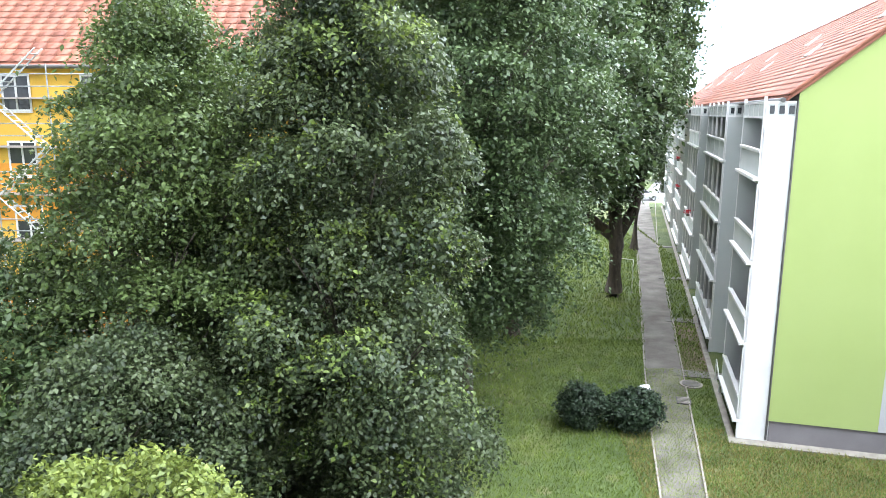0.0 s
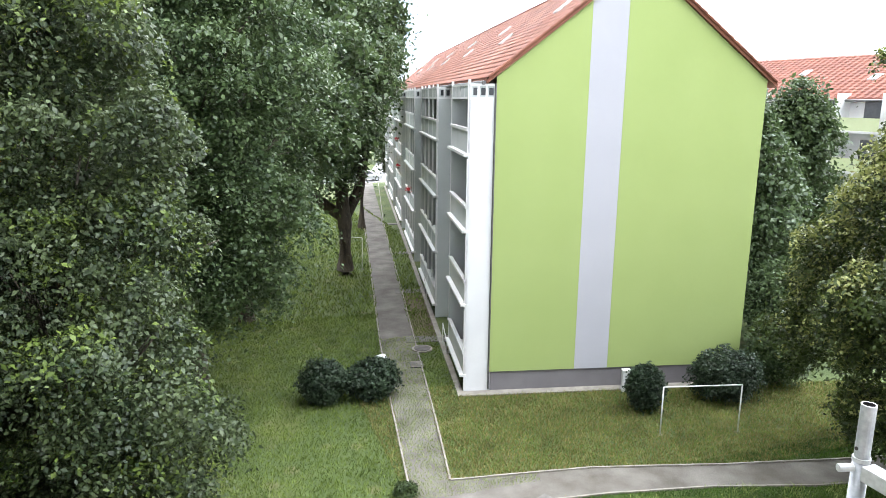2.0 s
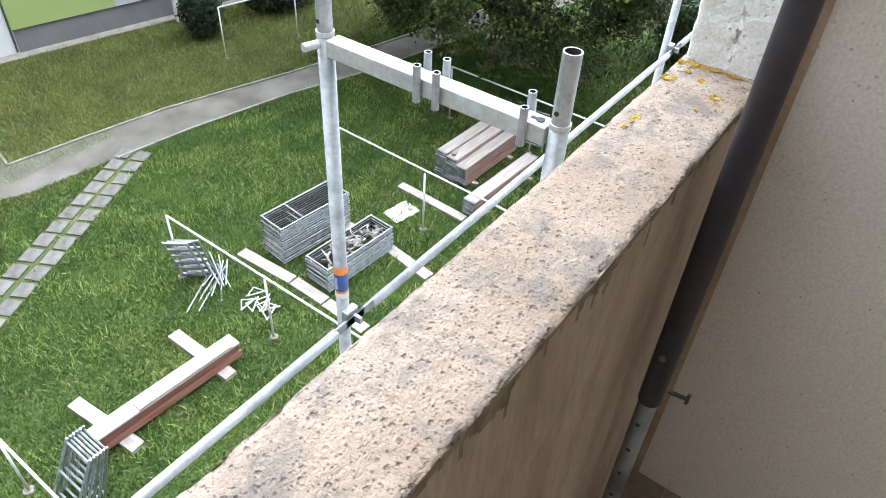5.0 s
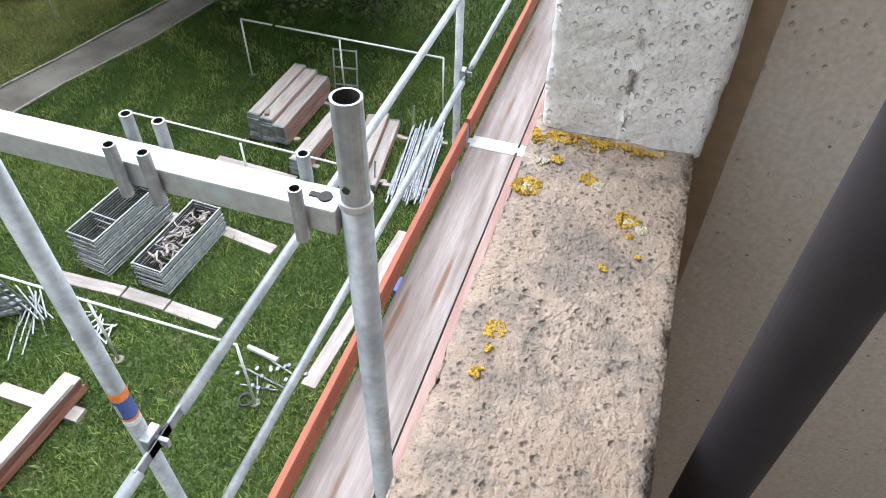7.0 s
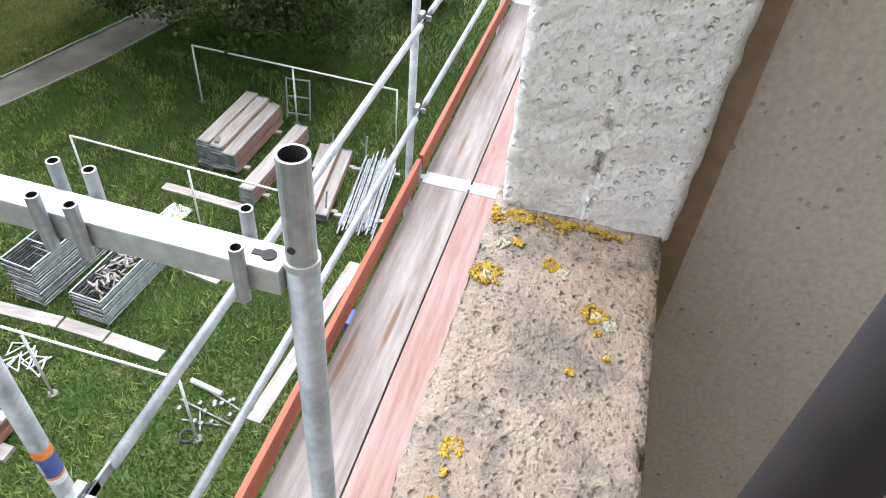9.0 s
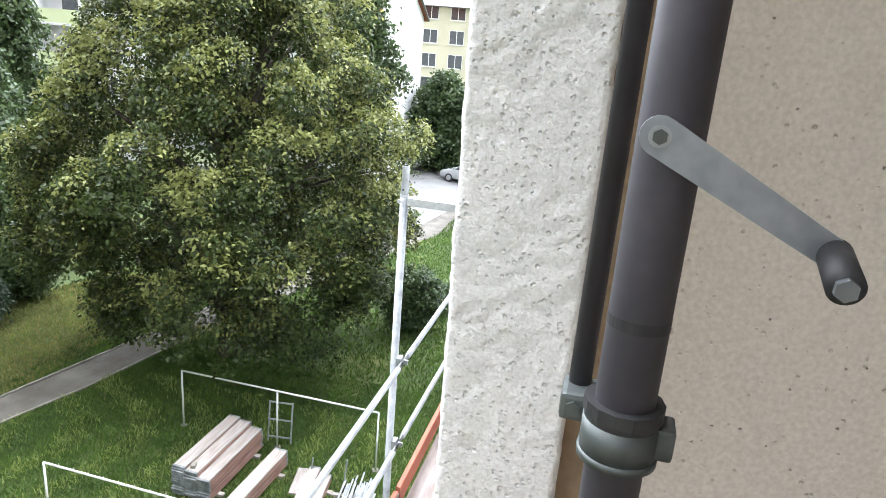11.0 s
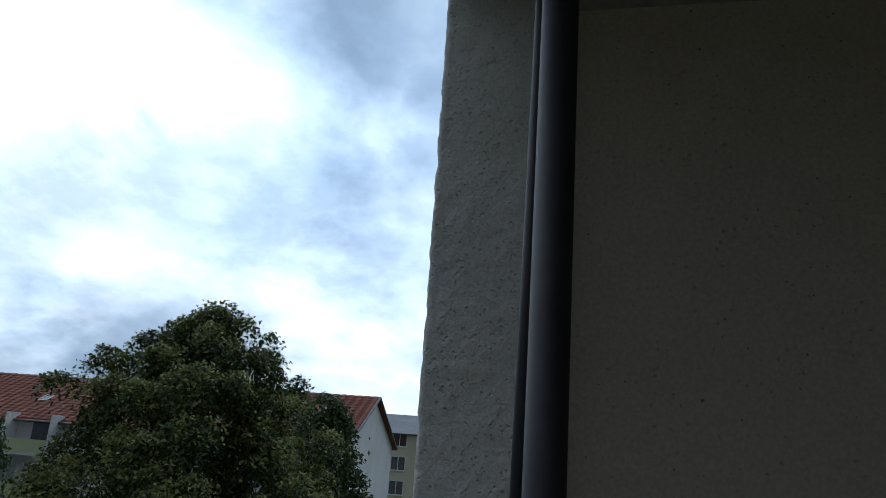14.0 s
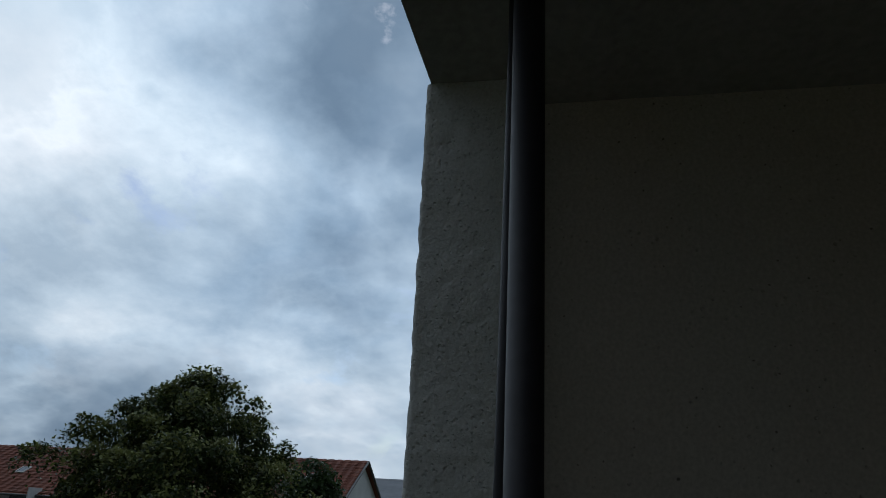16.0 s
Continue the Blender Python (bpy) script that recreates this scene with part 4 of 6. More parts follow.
for k, (y0, y1) in enumerate(((0.0, 4.3), (9.4, 17.2), (22.0, 29.8), (34.6, 42.4), (47.2, 55.0), (59.6, 63.9))):
    loggia_stack(y0, y1, k == 0)
# windows of the set-back wall between the stacks
for y0, y1 in ((4.3, 9.4), (17.2, 22.0), (29.8, 34.6), (42.4, 47.2), (55.0, 59.6)):
    for s in range(4):
        z = 1.55 + 2.78 * s
        for f in (0.3, 0.7):
            y = y0 + (y1 - y0) * f
            w = part("window", box((XG - 0.015, y - 0.55, z), (XG + 0.012, y + 0.55, z + 1.3)), M["glass"], block)
            bm = bmesh.new()
            for yy in (y - 0.58, y - 0.03, y + 0.52):
                add_box(bm, (XG - 0.03, yy, z - 0.04), (XG - 0.016, yy + 0.06, z + 1.34))
            for zz in (z - 0.05, z + 1.29):
                add_box(bm, (XG - 0.029, y - 0.57, zz), (XG - 0.017, y + 0.57, zz + 0.06))
            part("frame", bm, M["white_frame"], w)


# ---------------------------------------------------------------- far buildings
def far_house(name, m, label, lx, ly, eave, ridge, wall, roofm, rows, storeys, z0=1.6, sh=2.78, win=(1.35, 1.35), balconies=(), skip=(), panel=None, tiles=True):
    """A long house: the facade is the face x = 0, its gables at y = 0 and y = ly."""
    t = thing(name, m, label, "building")
    xm = lx / 2
    part("wall", extrude_profile([(0, 0), (lx, 0), (lx, eave), (xm, ridge - 0.15), (0, eave)], 0, ly), wall, t)
    part("roof", extrude_profile([(-0.45, eave - 0.28), (xm, ridge - 0.02), (lx + 0.45, eave - 0.28), (lx + 0.45, eave - 0.12), (xm, ridge + 0.14), (-0.45, eave - 0.12)], -0.25, ly + 0.25), roofm, t)
    s = Vector((-0.5 - xm, 0, eave - 0.16 - ridge - 0.14))
    if tiles:
        tiled("roof_tiles", t, (xm, -0.25, ridge + 0.15), (0, 1, 0), s.normalized(), int((ly + 0.5) / 0.6), int(s.length / 0.42), 0.6, 0.42, roofm)
        for k in range(int(ly / 7)):
            skylight(t, Vector((xm, 2.5 + 7 * k, ridge + 0.15)) + s.normalized() * (3.6 if k % 2 else 2.6), (0, 1, 0), s.normalized(), 0.7, 0.9)
    bm = bmesh.new()
    add_tube(bm, (-0.52, -0.2, eave - 0.2), (-0.52, ly + 0.2, eave - 0.2), 0.08, n=8)
    part("gutter", bm, M["gutter"], t)
    bm = bmesh.new()
    for sx in (-1, 1):
        p, q = Vector((xm, -0.3, ridge + 0.1)), Vector((xm + sx * (xm + 0.45), -0.3, eave - 0.2))
        add_tube(bm, p, q, 0.09, n=6)
    part("verge", bm, M["gutter"], t, "dark verge boards")
    for s_ in range(storeys):
        z = z0 + sh * s_
        for k, y in enumerate(rows):
            if (s_, k) in skip:
                continue
            w = part("window", box((-0.02, y - win[0] / 2, z), (0.02, y + win[0] / 2, z + win[1])), M["glass"], t)
            bm = bmesh.new()
            for yy in (y - win[0] / 2 - 0.05, y - 0.04, y + win[0] / 2 - 0.03):
                add_box(bm, (-0.05, yy, z - 0.05), (-0.021, yy + 0.08, z + win[1] + 0.05))
            for zz in (z - 0.06, z + win[1] - 0.02):
                add_box(bm, (-0.049, y - win[0] / 2 - 0.04, zz), (-0.022, y + win[0] / 2 + 0.04, zz + 0.08))
            part("frame", bm, M["white_frame"], w)
            part("sill", box((-0.14, y - win[0] / 2 - 0.08, z - 0.12), (0.0, y + win[0] / 2 + 0.08, z - 0.065)), M["white_frame"], w)
        for y in balconies:
            b = part("balcony", box((-1.25, y - 1.7, z - 1.0), (0.0, y + 1.7, z - 0.86)), M["white_render"], t)
            part("balcony_front", box((-1.27, y - 1.7, z - 0.84), (-1.22, y + 1.7, z + 0.05)), panel or M["lime_panel"], b)
            part("side_wall", box((-1.24, y - 1.78, z - 1.0), (0.0, y - 1.705, z + 1.72)), M["white_render"], b)
            part("side_wall", box((-1.24, y + 1.705, z - 1.0), (0.0, y + 1.78, z + 1.72)), M["white_render"], b)
            part("door", box((-0.03, y - 0.9, z - 0.8), (0.02, y + 0.5, z + 1.3)), M["glass"], b)
    return t


far_house("white_block", pose(43.6, 15.4, 0, 0, 0, 2), "white four-storey block with orange-red tiled roof and pale green balconies", 12.0, 62.0, 11.36, 14.55, M["white_render"], M["tile_far"], [4, 7.5, 15.2, 18.4, 25.5, 33.0, 36.4, 44.6, 48.0, 55], 4, balconies=(11.4, 21.9, 29.2, 40.5, 51.5))
far_house("cream_block", pose(86, 2, 0, 0, 0, 4), "cream block of flats with rows of windows and a grey roof", 12.0, 34.0, 13.2, 15.4, M["cream"], M["roof_grey"], [2 + 3.2 * k for k in range(10)], 5, z0=0.6, sh=2.75, win=(1.7, 1.5), tiles=False)
yel = far_house("yellow_house", pose(-7.0, 29.5, 0, 0, 0, 92), "yellow and orange rendered house with red tiled roof under scaffolding", 11.0, 36.0, 13.1, 18.4, M["yellow"], M["tile"], [10.2, 13.6, 17, 20.4, 23.8, 27.2], 4, z0=2.9, sh=2.75, win=(1.15, 1.4))
for s in range(2):
    part("render_band", box((-0.04, 0.2, 6.4 - 2.75 * s * 2), (-0.004, 35.8, 8.9 - 2.75 * s * 2)), M["orange_render"], yel, "orange rendered band")


# ---------------------------------------------------------------- the balcony
PT, PY0, PY1, XW, XP, FL, CEIL = 10.245, 0.024, 0.164, 0.93, 0.845, 9.05, 11.895
SF = 9.25
def coarse_wall(name, x0, x1, y0, y1, z0, z1, mats, amp, nx, label):
    """A concrete wall along x with a rough, chipped top."""
    ny, nz = 14, 26
    prof = []
    heights = [z0 + (z1 - 0.1 - z0) * k / nz for k in range(nz)] + [z1 - 0.1 + 0.1 * (k / 18) for k in range(18)] + [z1 - 0.0015]
    for z in heights:
        prof.append((y0, z, 0))
    for y in [y0, y0 + 0.0015] + [y0 + (y1 - y0) * k / ny for k in range(1, ny)] + [y1 - 0.0015, y1]:
        prof.append((y, z1, 1))
    for z in heights[::-1]:
        prof.append((y1, z, 2))
    V_, F_, MI = [], [], []
    n = len(prof)
    for i in range(nx + 1):
        x = x0 + (x1 - x0) * i / nx
        for k, (y, z, side) in enumerate(prof):
            p = Vector((x, y, z))
            a = noise.noise(p * 60) * 0.5 + noise.noise(p * 140) * 0.35 + noise.noise(p * 20) * 0.6
            if side == 1:
                edge = min(y - y0, y1 - y)
                z += amp * a - max(0, 0.004 - edge) * (0.3 + 1.0 * max(0, noise.noise(p * 26)))
                if edge < 1e-6:
                    y += (1 if y < (y0 + y1) / 2 else -1) * (0.0008 + 0.004 * abs(noise.noise(p * 45)))
            else:
                y += (amp * 0.35 if side == 0 else amp * 0.8) * a
            V_.append((x, y, z))
    for i in range(nx):
        for k in range(n - 1):
            F_.append((i * n + k, i * n + k + 1, (i + 1) * n + k + 1, (i + 1) * n + k))
            inside = prof[k + 1][2] == 0
            x = x0 + (x1 - x0) * i / nx
            drip = 0.006 + 0.05 * max(0, noise.noise(Vector((x * 9, 1, 0)))) + 0.085 * max(0, noise.noise(Vector((x * 55, 5, prof[k][1] * 14))) - 0.12)
            MI.append((2 if prof[k + 1][1] > z1 - drip else 1) if inside else 0)
    ob = raw_mesh(name, np.array(V_), np.array(F_), mats[0])
    ob.data.materials.append(mats[1])
    ob.data.materials.append(mats[2])
    ob.data.polygons.foreach_set("material_index", MI)
    ob.data.polygons.foreach_set("use_smooth", [True] * len(MI))
    ob.data.flip_normals()
    return tagged(ob, label, "parapet", kind="structure")


coarse_wall("parapet", -2.6, XW, PY0, PY1, 9.0, PT, (M["concrete"], M["parapet_in"], M["drip"]), 0.0035, 460, "rough pinkish exposed-aggregate concrete balcony parapet, tan inside")


def structure(name, lo, hi, material, label, category, bevel=0.0):
    return tagged(link(name, box(lo, hi, bevel), material), label, category, kind="structure")


def plaster_slab(name, x, y0, y1, z0, z1, depth, material, amp, res, label, ragged=0.0, lean=0.0):
    """A wall end facing -x with a lumpy hand-plastered face and uneven edges."""
    ny, nz = max(2, int((y1 - y0) / res)), int((z1 - z0) / res)
    V_, F_ = [], []
    for j in range(nz + 1):
        for i in range(-1, ny + 2):
            y = y0 + (y1 - y0) * min(max(i, 0), ny) / ny
            z = z0 + (z1 - z0) * j / nz
            p = Vector((3, y, z))
            h = amp * (noise.noise(p * 38) * 0.5 + noise.noise(p * 90) * 0.35 + noise.noise(p * 9) * 0.7)
            xx = x - h
            if i in (0, ny):
                xx += 0.004
                y += ragged * noise.noise(p * 30) + ragged * 0.6 * noise.noise(p * 75)
            if i in (-1, ny + 1):
                xx = x + depth
            V_.append((xx, y + lean * (z - 10.85) * (i > ny // 2), z))
    n = ny + 3
    for j in range(nz):
        for i in range(n - 1):
            F_.append((j * n + i, (j + 1) * n + i, (j + 1) * n + i + 1, j * n + i + 1))
    ob = raw_mesh(name, np.array(V_), np.array(F_), material, smooth=True)
    ob.data.polygons.foreach_set("use_smooth", [True] * len(F_))
    return tagged(ob, label, "wall", kind="structure")


plaster_slab("wall_end_pillar", XP, 0.018, PY1 + 0.002, PT - 0.003, CEIL, 0.5, M["plaster"], 0.0036, 0.005, "white rough-plastered end of the balcony wall", 0.0022, 0.010)
plaster_slab("wall_side", XW, -1.5, 0.0, FL, CEIL, 0.2, M["beige"], 0.0016, 0.014, "beige painted concrete side wall with small pits")
structure("joint_strip", (XW - 0.004, -0.016, FL), (XW + 0.1, 0.0315, CEIL), M["brown_strip"], "brown painted joint beside the wall end", "trim")
structure("floor", (-2.6, -1.6, FL - 0.2), (XW + 0.1, PY0 + 0.01, FL), M["floor"], "dirty grey balcony floor", "floor")
structure("ceiling", (-2.7, -1.6, CEIL), (XW + 0.2, PY1 + 0.005, CEIL + 0.25), M["ceiling"], "grey concrete balcony ceiling", "ceiling")
structure("ceiling_lip", (-2.7, PY1 + 0.006, CEIL + 0.04), (0.60, PY1 + 0.045, CEIL + 1.2), M["ceiling"], "weathered edge of the balcony above", "ceiling", 0.012)
structure("ceiling_lip_end", (0.602, PY1 + 0.006, CEIL + 0.05), (XW + 0.2, PY1 + 0.022, CEIL + 1.2), M["ceiling"], "weathered edge of the balcony above", "ceiling", 0.012)
structure("wall_back", (-2.8, -1.8, FL - 0.2), (XW + 0.2, -1.6, CEIL + 0.2), M["beige"], "plain beige back wall of the balcony", "wall")
structure("wall_left", (-2.8, -1.6, FL - 0.2), (-2.6, PY1, CEIL + 0.2), M["beige"], "plain beige balcony side wall", "wall")
structure("wall_front_below", (-14, -0.15, 0.0), (30, PY1 - 0.02, 9.0), M["white_render"], "white rendered front of the house", "wall")
structure("wall_front_beside", (XW + 0.3, -0.15, 9.0), (30, PY1 - 0.008, 14), M["plaster"], "white plastered front of the house", "wall")
structure("wall_front_above", (-14, -0.15, CEIL + 1.2), (XW + 0.3, PY1 - 0.02, 14), M["white_render"], "white rendered front of the house", "wall")
structure("wall_front_beyond", (-14, -0.15, 9.0), (-2.8, PY1 - 0.02, CEIL + 1.2), M["white_render"], "white rendered front of the house", "wall")

# lichen on the parapet and along the foot of the plaster
def granules(spots, material, rng):
    bm = bmesh.new()
    for x, y in spots:
        sx = rng.uniform(0.0006, 0.0017)
        m = Matrix.Translation((x, y, PT + 0.0010)) @ Matrix.Rotation(rng.uniform(0, 3.1), 4, "Z") @ Matrix.Diagonal((sx, sx * rng.uniform(0.45, 0.9), rng.uniform(0.0007, 0.0016), 1))
        bmesh.ops.create_icosphere(bm, subdivisions=1, radius=1.0, matrix=m)
    return tagged(link("lichen_patch", bm, material), "crusty yellow lichen patch on the concrete", "lichen", "lichen on the parapet")


def lichen(x, y, r, material, seed, hollow=0.35):
    """A lobed rosette, thin in its middle."""
    rng = np.random.default_rng(seed)
    spots = []
    for _ in range(int(60 + 2.2e6 * r * r)):
        a, k = rng.uniform(0, 2 * math.pi), rng.uniform(0, 1) ** hollow
        d = r * k * (0.85 + 0.45 * noise.noise(Vector((math.cos(a) * 2, math.sin(a) * 2, seed * 1.3))) + rng.normal(0, 0.07))
        if noise.noise(Vector((x + math.cos(a) * d, y + math.sin(a) * d, seed * 0.1)) * 260) > -0.25:
            spots.append((x + math.cos(a) * d, y + math.sin(a) * d))
    return granules(spots, material, rng)


for k, (x, y, r, pale) in enumerate(((0.757, 0.152, 0.0135, 0), (0.756, 0.151, 0.005, 1), (0.742, 0.068, 0.0095, 0), (0.741, 0.066, 0.004, 1), (0.607, 0.137, 0.0085, 0), (0.783, 0.105, 0.0085, 0), (0.776, 0.096, 0.0055, 1), (0.80, 0.135, 0.005, 0), (0.794, 0.148, 0.006, 1), (0.685, 0.078, 0.0035, 0), (0.57, 0.14, 0.0045, 0), (0.735, 0.056, 0.005, 1), (0.725, 0.064, 0.0025, 0), (0.59, 0.138, 0.003, 0), (0.705, 0.055, 0.002, 0))):
    lichen(x, y, r, M["lichen_pale" if pale else "lichen"], k + 3)
# crust along the foot of the plaster
rng = np.random.default_rng(77)
for y0, y1, n in ((0.128, 0.163, 420), (0.092, 0.126, 240), (0.05, 0.09, 150)):
    spots = []
    while len(spots) < n:
        y = rng.uniform(y0, y1)
        x = 0.838 - abs(rng.normal(0, 0.006 * (0.5 + (y - 0.05) * 9)))
        if noise.noise(Vector((x * 120, y * 120, 2))) > -0.15:
            spots.append((x, y))
    granules(spots, M["lichen"], rng)

# ---------------------------------------------------------------- clamp-awning stand in the corner
PX, PY = 0.5765, -0.0242
stand = thing("awning_stand", pose(PX, PY, SF), "dark telescopic clamp-awning pole with crank, standing in the balcony corner", "awning pole")
part("lower_tube", tube((0, 0, -0.196), (0, 0, 0.62), 0.0172, n=24), M["galv_dark"], stand, "galvanised lower tube with holes", True)
part("upper_tube", tube((0, 0, 0.50), (0, 0, CEIL - SF - 0.004), 0.0206, n=32), M["pole"], stand, "dark anodised upper tube", True)
part("foot", tube((0, 0, -0.2), (0, 0, -0.18), 0.045, n=24), M["black"], stand)
part("head", tube((0, 0, CEIL - SF - 0.035), (0, 0, CEIL - SF), 0.03, n=24), M["black"], stand)
for z in (-0.04, 0.04, 0.12, 0.2, 0.28, 0.36, 0.44):
    part("hole", tube((-0.0180, 0.0, z), (-0.012, 0.0, z), 0.0042, n=10), M["black"], stand)
for z in (0.70,):
    part("hole", tube((-0.0212, 0.003, z), (-0.016, 0.003, z), 0.0042, n=10), M["black"], stand)
part("screw", tube((-0.026, 0.0, 0.63), (-0.018, 0.0, 0.63), 0.006, n=6), M["crank"], stand)
part("pin", tube((0.01, -0.024, 0.53), (0.014, -0.056, 0.53), 0.004, n=8), M["clampm"], stand)
part("pin_head", tube((0.014, -0.054, 0.53), (0.0145, -0.060, 0.53), 0.010, n=10), M["clampm"], stand)
part("tape_mark", tube((0, 0, 1.478), (0, 0, 1.486), 0.0208, n=32), M["black"], stand)
# thin rod and its clamp
RX, RY = 0.0430, 0.0300
part("side_rod", tube((RX, RY + 0.002, 1.38), (RX, RY - 0.007, CEIL - SF - 0.02), 0.0084, n=20), M["pole"], stand, "thin dark rod", True)
bm = bmesh.new()
add_tube(bm, (0, 0, 1.382), (0, 0, 1.408), 0.0268, n=28)
add_tube(bm, (0, 0, 1.378), (0, 0, 1.384), 0.028, n=28)
clamp = part("clamp", bm, M["clampm"], stand, "greenish zinc clamp ring", True)
bm = bmesh.new()
add_tube(bm, (0, 0, 1.406), (0, 0, 1.418), 0.0262, n=28)
add_tube(bm, (0, 0, 1.412), (0, 0, 1.422), 0.0275, n=14)
part("collar", bm, M["black"], clamp)
part("clamp_ear", box((RX - 0.024, 0.014, 1.386), (RX + 0.010, RY + 0.014, 1.408), 0.004), M["clampm"], clamp)
part("clamp_ear", box((-0.012, -0.036, 1.386), (0.012, -0.023, 1.410), 0.003), M["clampm"], clamp)
part("bolt", tube((RX - 0.026, RY + 0.004, 1.397), (RX - 0.018, RY + 0.004, 1.397), 0.006, n=6), M["clampm"], clamp)
# crank
bm = bmesh.new()
cm = Matrix.Translation((-0.0245, 0.008, 1.605)) @ Matrix.Rotation(radians(118), 4, "X")
CL = 0.120
outline = [(0.0118 * math.cos(radians(a)), -0.0118 * math.sin(radians(a)) * 1.0) for a in range(0, 181, 20)]
outline = [(x, y) for x, y in outline] + [(-0.0090, CL), (0.0090, CL)]
lo = [bm.verts.new(cm @ Vector((-0.002, x, y))) for x, y in outline]
hi = [bm.verts.new(cm @ Vector((0.002, x, y))) for x, y in outline]
bm.faces.new(lo)
bm.faces.new(hi[::-1])
for i in range(len(lo)):
    bm.faces.new((lo[i], hi[i], hi[(i + 1) % len(lo)], lo[(i + 1) % len(lo)]))
bmesh.ops.recalc_face_normals(bm, faces=bm.faces)
crank = part("crank_arm", bm, M["crank"], stand, "flat zinc-plated crank arm")
p0, p1 = cm @ Vector((0, 0, 0)), cm @ Vector((0, 0, CL))
part("pivot", tube(p0 + Vector((0.014, 0, 0)), p0 - Vector((0.006, 0, 0)), 0.0046, n=6), M["clampm"], crank)
part("washer", tube(p0 - Vector((0.0024, 0, 0)), p0 - Vector((0.0036, 0, 0)), 0.0066, n=20), M["galv"], crank)
part("crank_grip", tube(p1 + Vector((0.002, 0, 0)), p1 - Vector((0.042, -0.004, 0.006)), 0.0100, n=20), M["black"], crank, "black crank grip", True)
part("grip_bolt", tube(p1 - Vector((0.040, -0.004, 0.006)), p1 - Vector((0.047, -0.0045, 0.0065)), 0.0064, n=6), M["galv_dark"], crank)
bm = branch_mesh([[(Vector((0.74, -0.05, FL + 0.05)), 0.0012), (Vector((0.78, -0.08, FL + 0.05)), 0.0012), (Vector((0.82, -0.10, FL + 0.09)), 0.0012), (Vector((0.87, -0.105, FL + 0.115)), 0.001)], [(Vector((0.78, -0.08, FL + 0.05)), 0.001), (Vector((0.80, -0.06, FL + 0.002)), 0.001)]], 5)
tagged(link("straw", bm, M["straw"]), "loose dry straw caught on the balcony floor", "straw")

# ---------------------------------------------------------------- scaffold
FX = (-2.06, 1.012, 4.03, 7.05, 10.05)
SY1, SY0, ZT, ZD = 1.169, 0.436, 9.92, 7.74
R = 0.0242


def frame_thing(x, stickers):
    t = thing("scaffold_frame", pose(x, 0, 0), "galvanised steel scaffold frame with top channel and stub tubes", "scaffold frame", "scaffold frames along the house")
    for y in (SY0, SY1):
        p = part("post", tube((0, y, 0.0), (0, y, ZT + 0.012), R, n=20), M["galv"], t, smooth=True)
        bm = bmesh.new()
        add_pipe(bm, (0, y, ZT + 0.01), (0, y, ZT + 0.19), R - 0.002, 0.004)
        part("spigot", bm, (M["galv"], M["bore_gap_shade"]), p, "open galvanised tube end")
        part("collar", tube((0, y, ZT + 0.006), (0, y, ZT + 0.018), R + 0.002, n=20), M["galv_white"], p)
        part("pin_hole", tube((-0.024, y + 0.003, ZT + 0.048), (-0.0195, y + 0.003, ZT + 0.048), 0.006, n=10), M["bore_gap_shade"], p)
        part("base_plate", box((-0.07, y - 0.07, 0.0), (0.07, y + 0.07, 0.02)), M["galv_dark"], p)
    # top channel with stub tubes
    for z in (ZT, ZD, ZD - 2.0, ZD - 4.0):
        bm = bmesh.new()
        add_box(bm, (-0.026, SY0 + R, z - 0.045), (0.026, SY1 - R, z + 0.004), None, 0.004)
        ch = part("channel", bm, M["galv_white"], t, "pale zinc U-channel")
    if ZT:
        for y in (SY1 - 0.335, SY1 - 0.395, SY0 + 0.088):
            for sx in (-1, 1):
                bm = bmesh.new()
                add_pipe(bm, (sx * 0.038, y + sx * 0.012, ZT - 0.055), (sx * 0.038, y + sx * 0.012, ZT + 0.045), 0.0105, 0.003, 14)
                part("stub_tube", bm, (M["galv"], M["bore_gap_shade"]), t)
        part("slot", tube((0, SY0 + 0.05, ZT + 0.003), (0, SY0 + 0.05, ZT + 0.0065), 0.011, n=12), M["bore_gap_shade"], t)
        part("slot", box((-0.005, SY0 + 0.052, ZT + 0.003), (0.005, SY0 + 0.075, ZT + 0.006)), M["bore_gap_shade"], t)
        part("channel_nose", tube((-0.03, SY1, ZT - 0.012), (-0.075, SY1 + 0.012, ZT - 0.012), 0.012, n=12), M["galv_white"], t)
    for zr in (8.844, 8.24):
        part("wedge_box", box((-0.03, SY1 - 0.05, zr - 0.035), (0.03, SY1 - 0.02, zr + 0.035), 0.004), M["galv"], t)
        part("wedge", box((-0.006, SY1 - 0.09, zr - 0.012), (0.008, SY1 - 0.045, zr + 0.02), 0.003), M["galv"], t)
    if stickers:
        for z0, z1, m in ((9.045, 9.078, "orange_tape"), (8.965, 9.044, "blue_tape"), (8.955, 8.964, "orange_tape"), (8.93, 8.954, "white_tape")):
            part("sticker", tube((0, SY1, z0), (0, SY1, z1), R + 0.0006, n=24, caps=False), M[m], t, smooth=True)
        for k in range(3):
            part("sticker_bar", box((-0.0252, SY1 - 0.004 + 0.004 * k, 8.975), (-0.0246, SY1 - 0.002 + 0.004 * k, 9.03)), M["white_tape"], t)
    return t


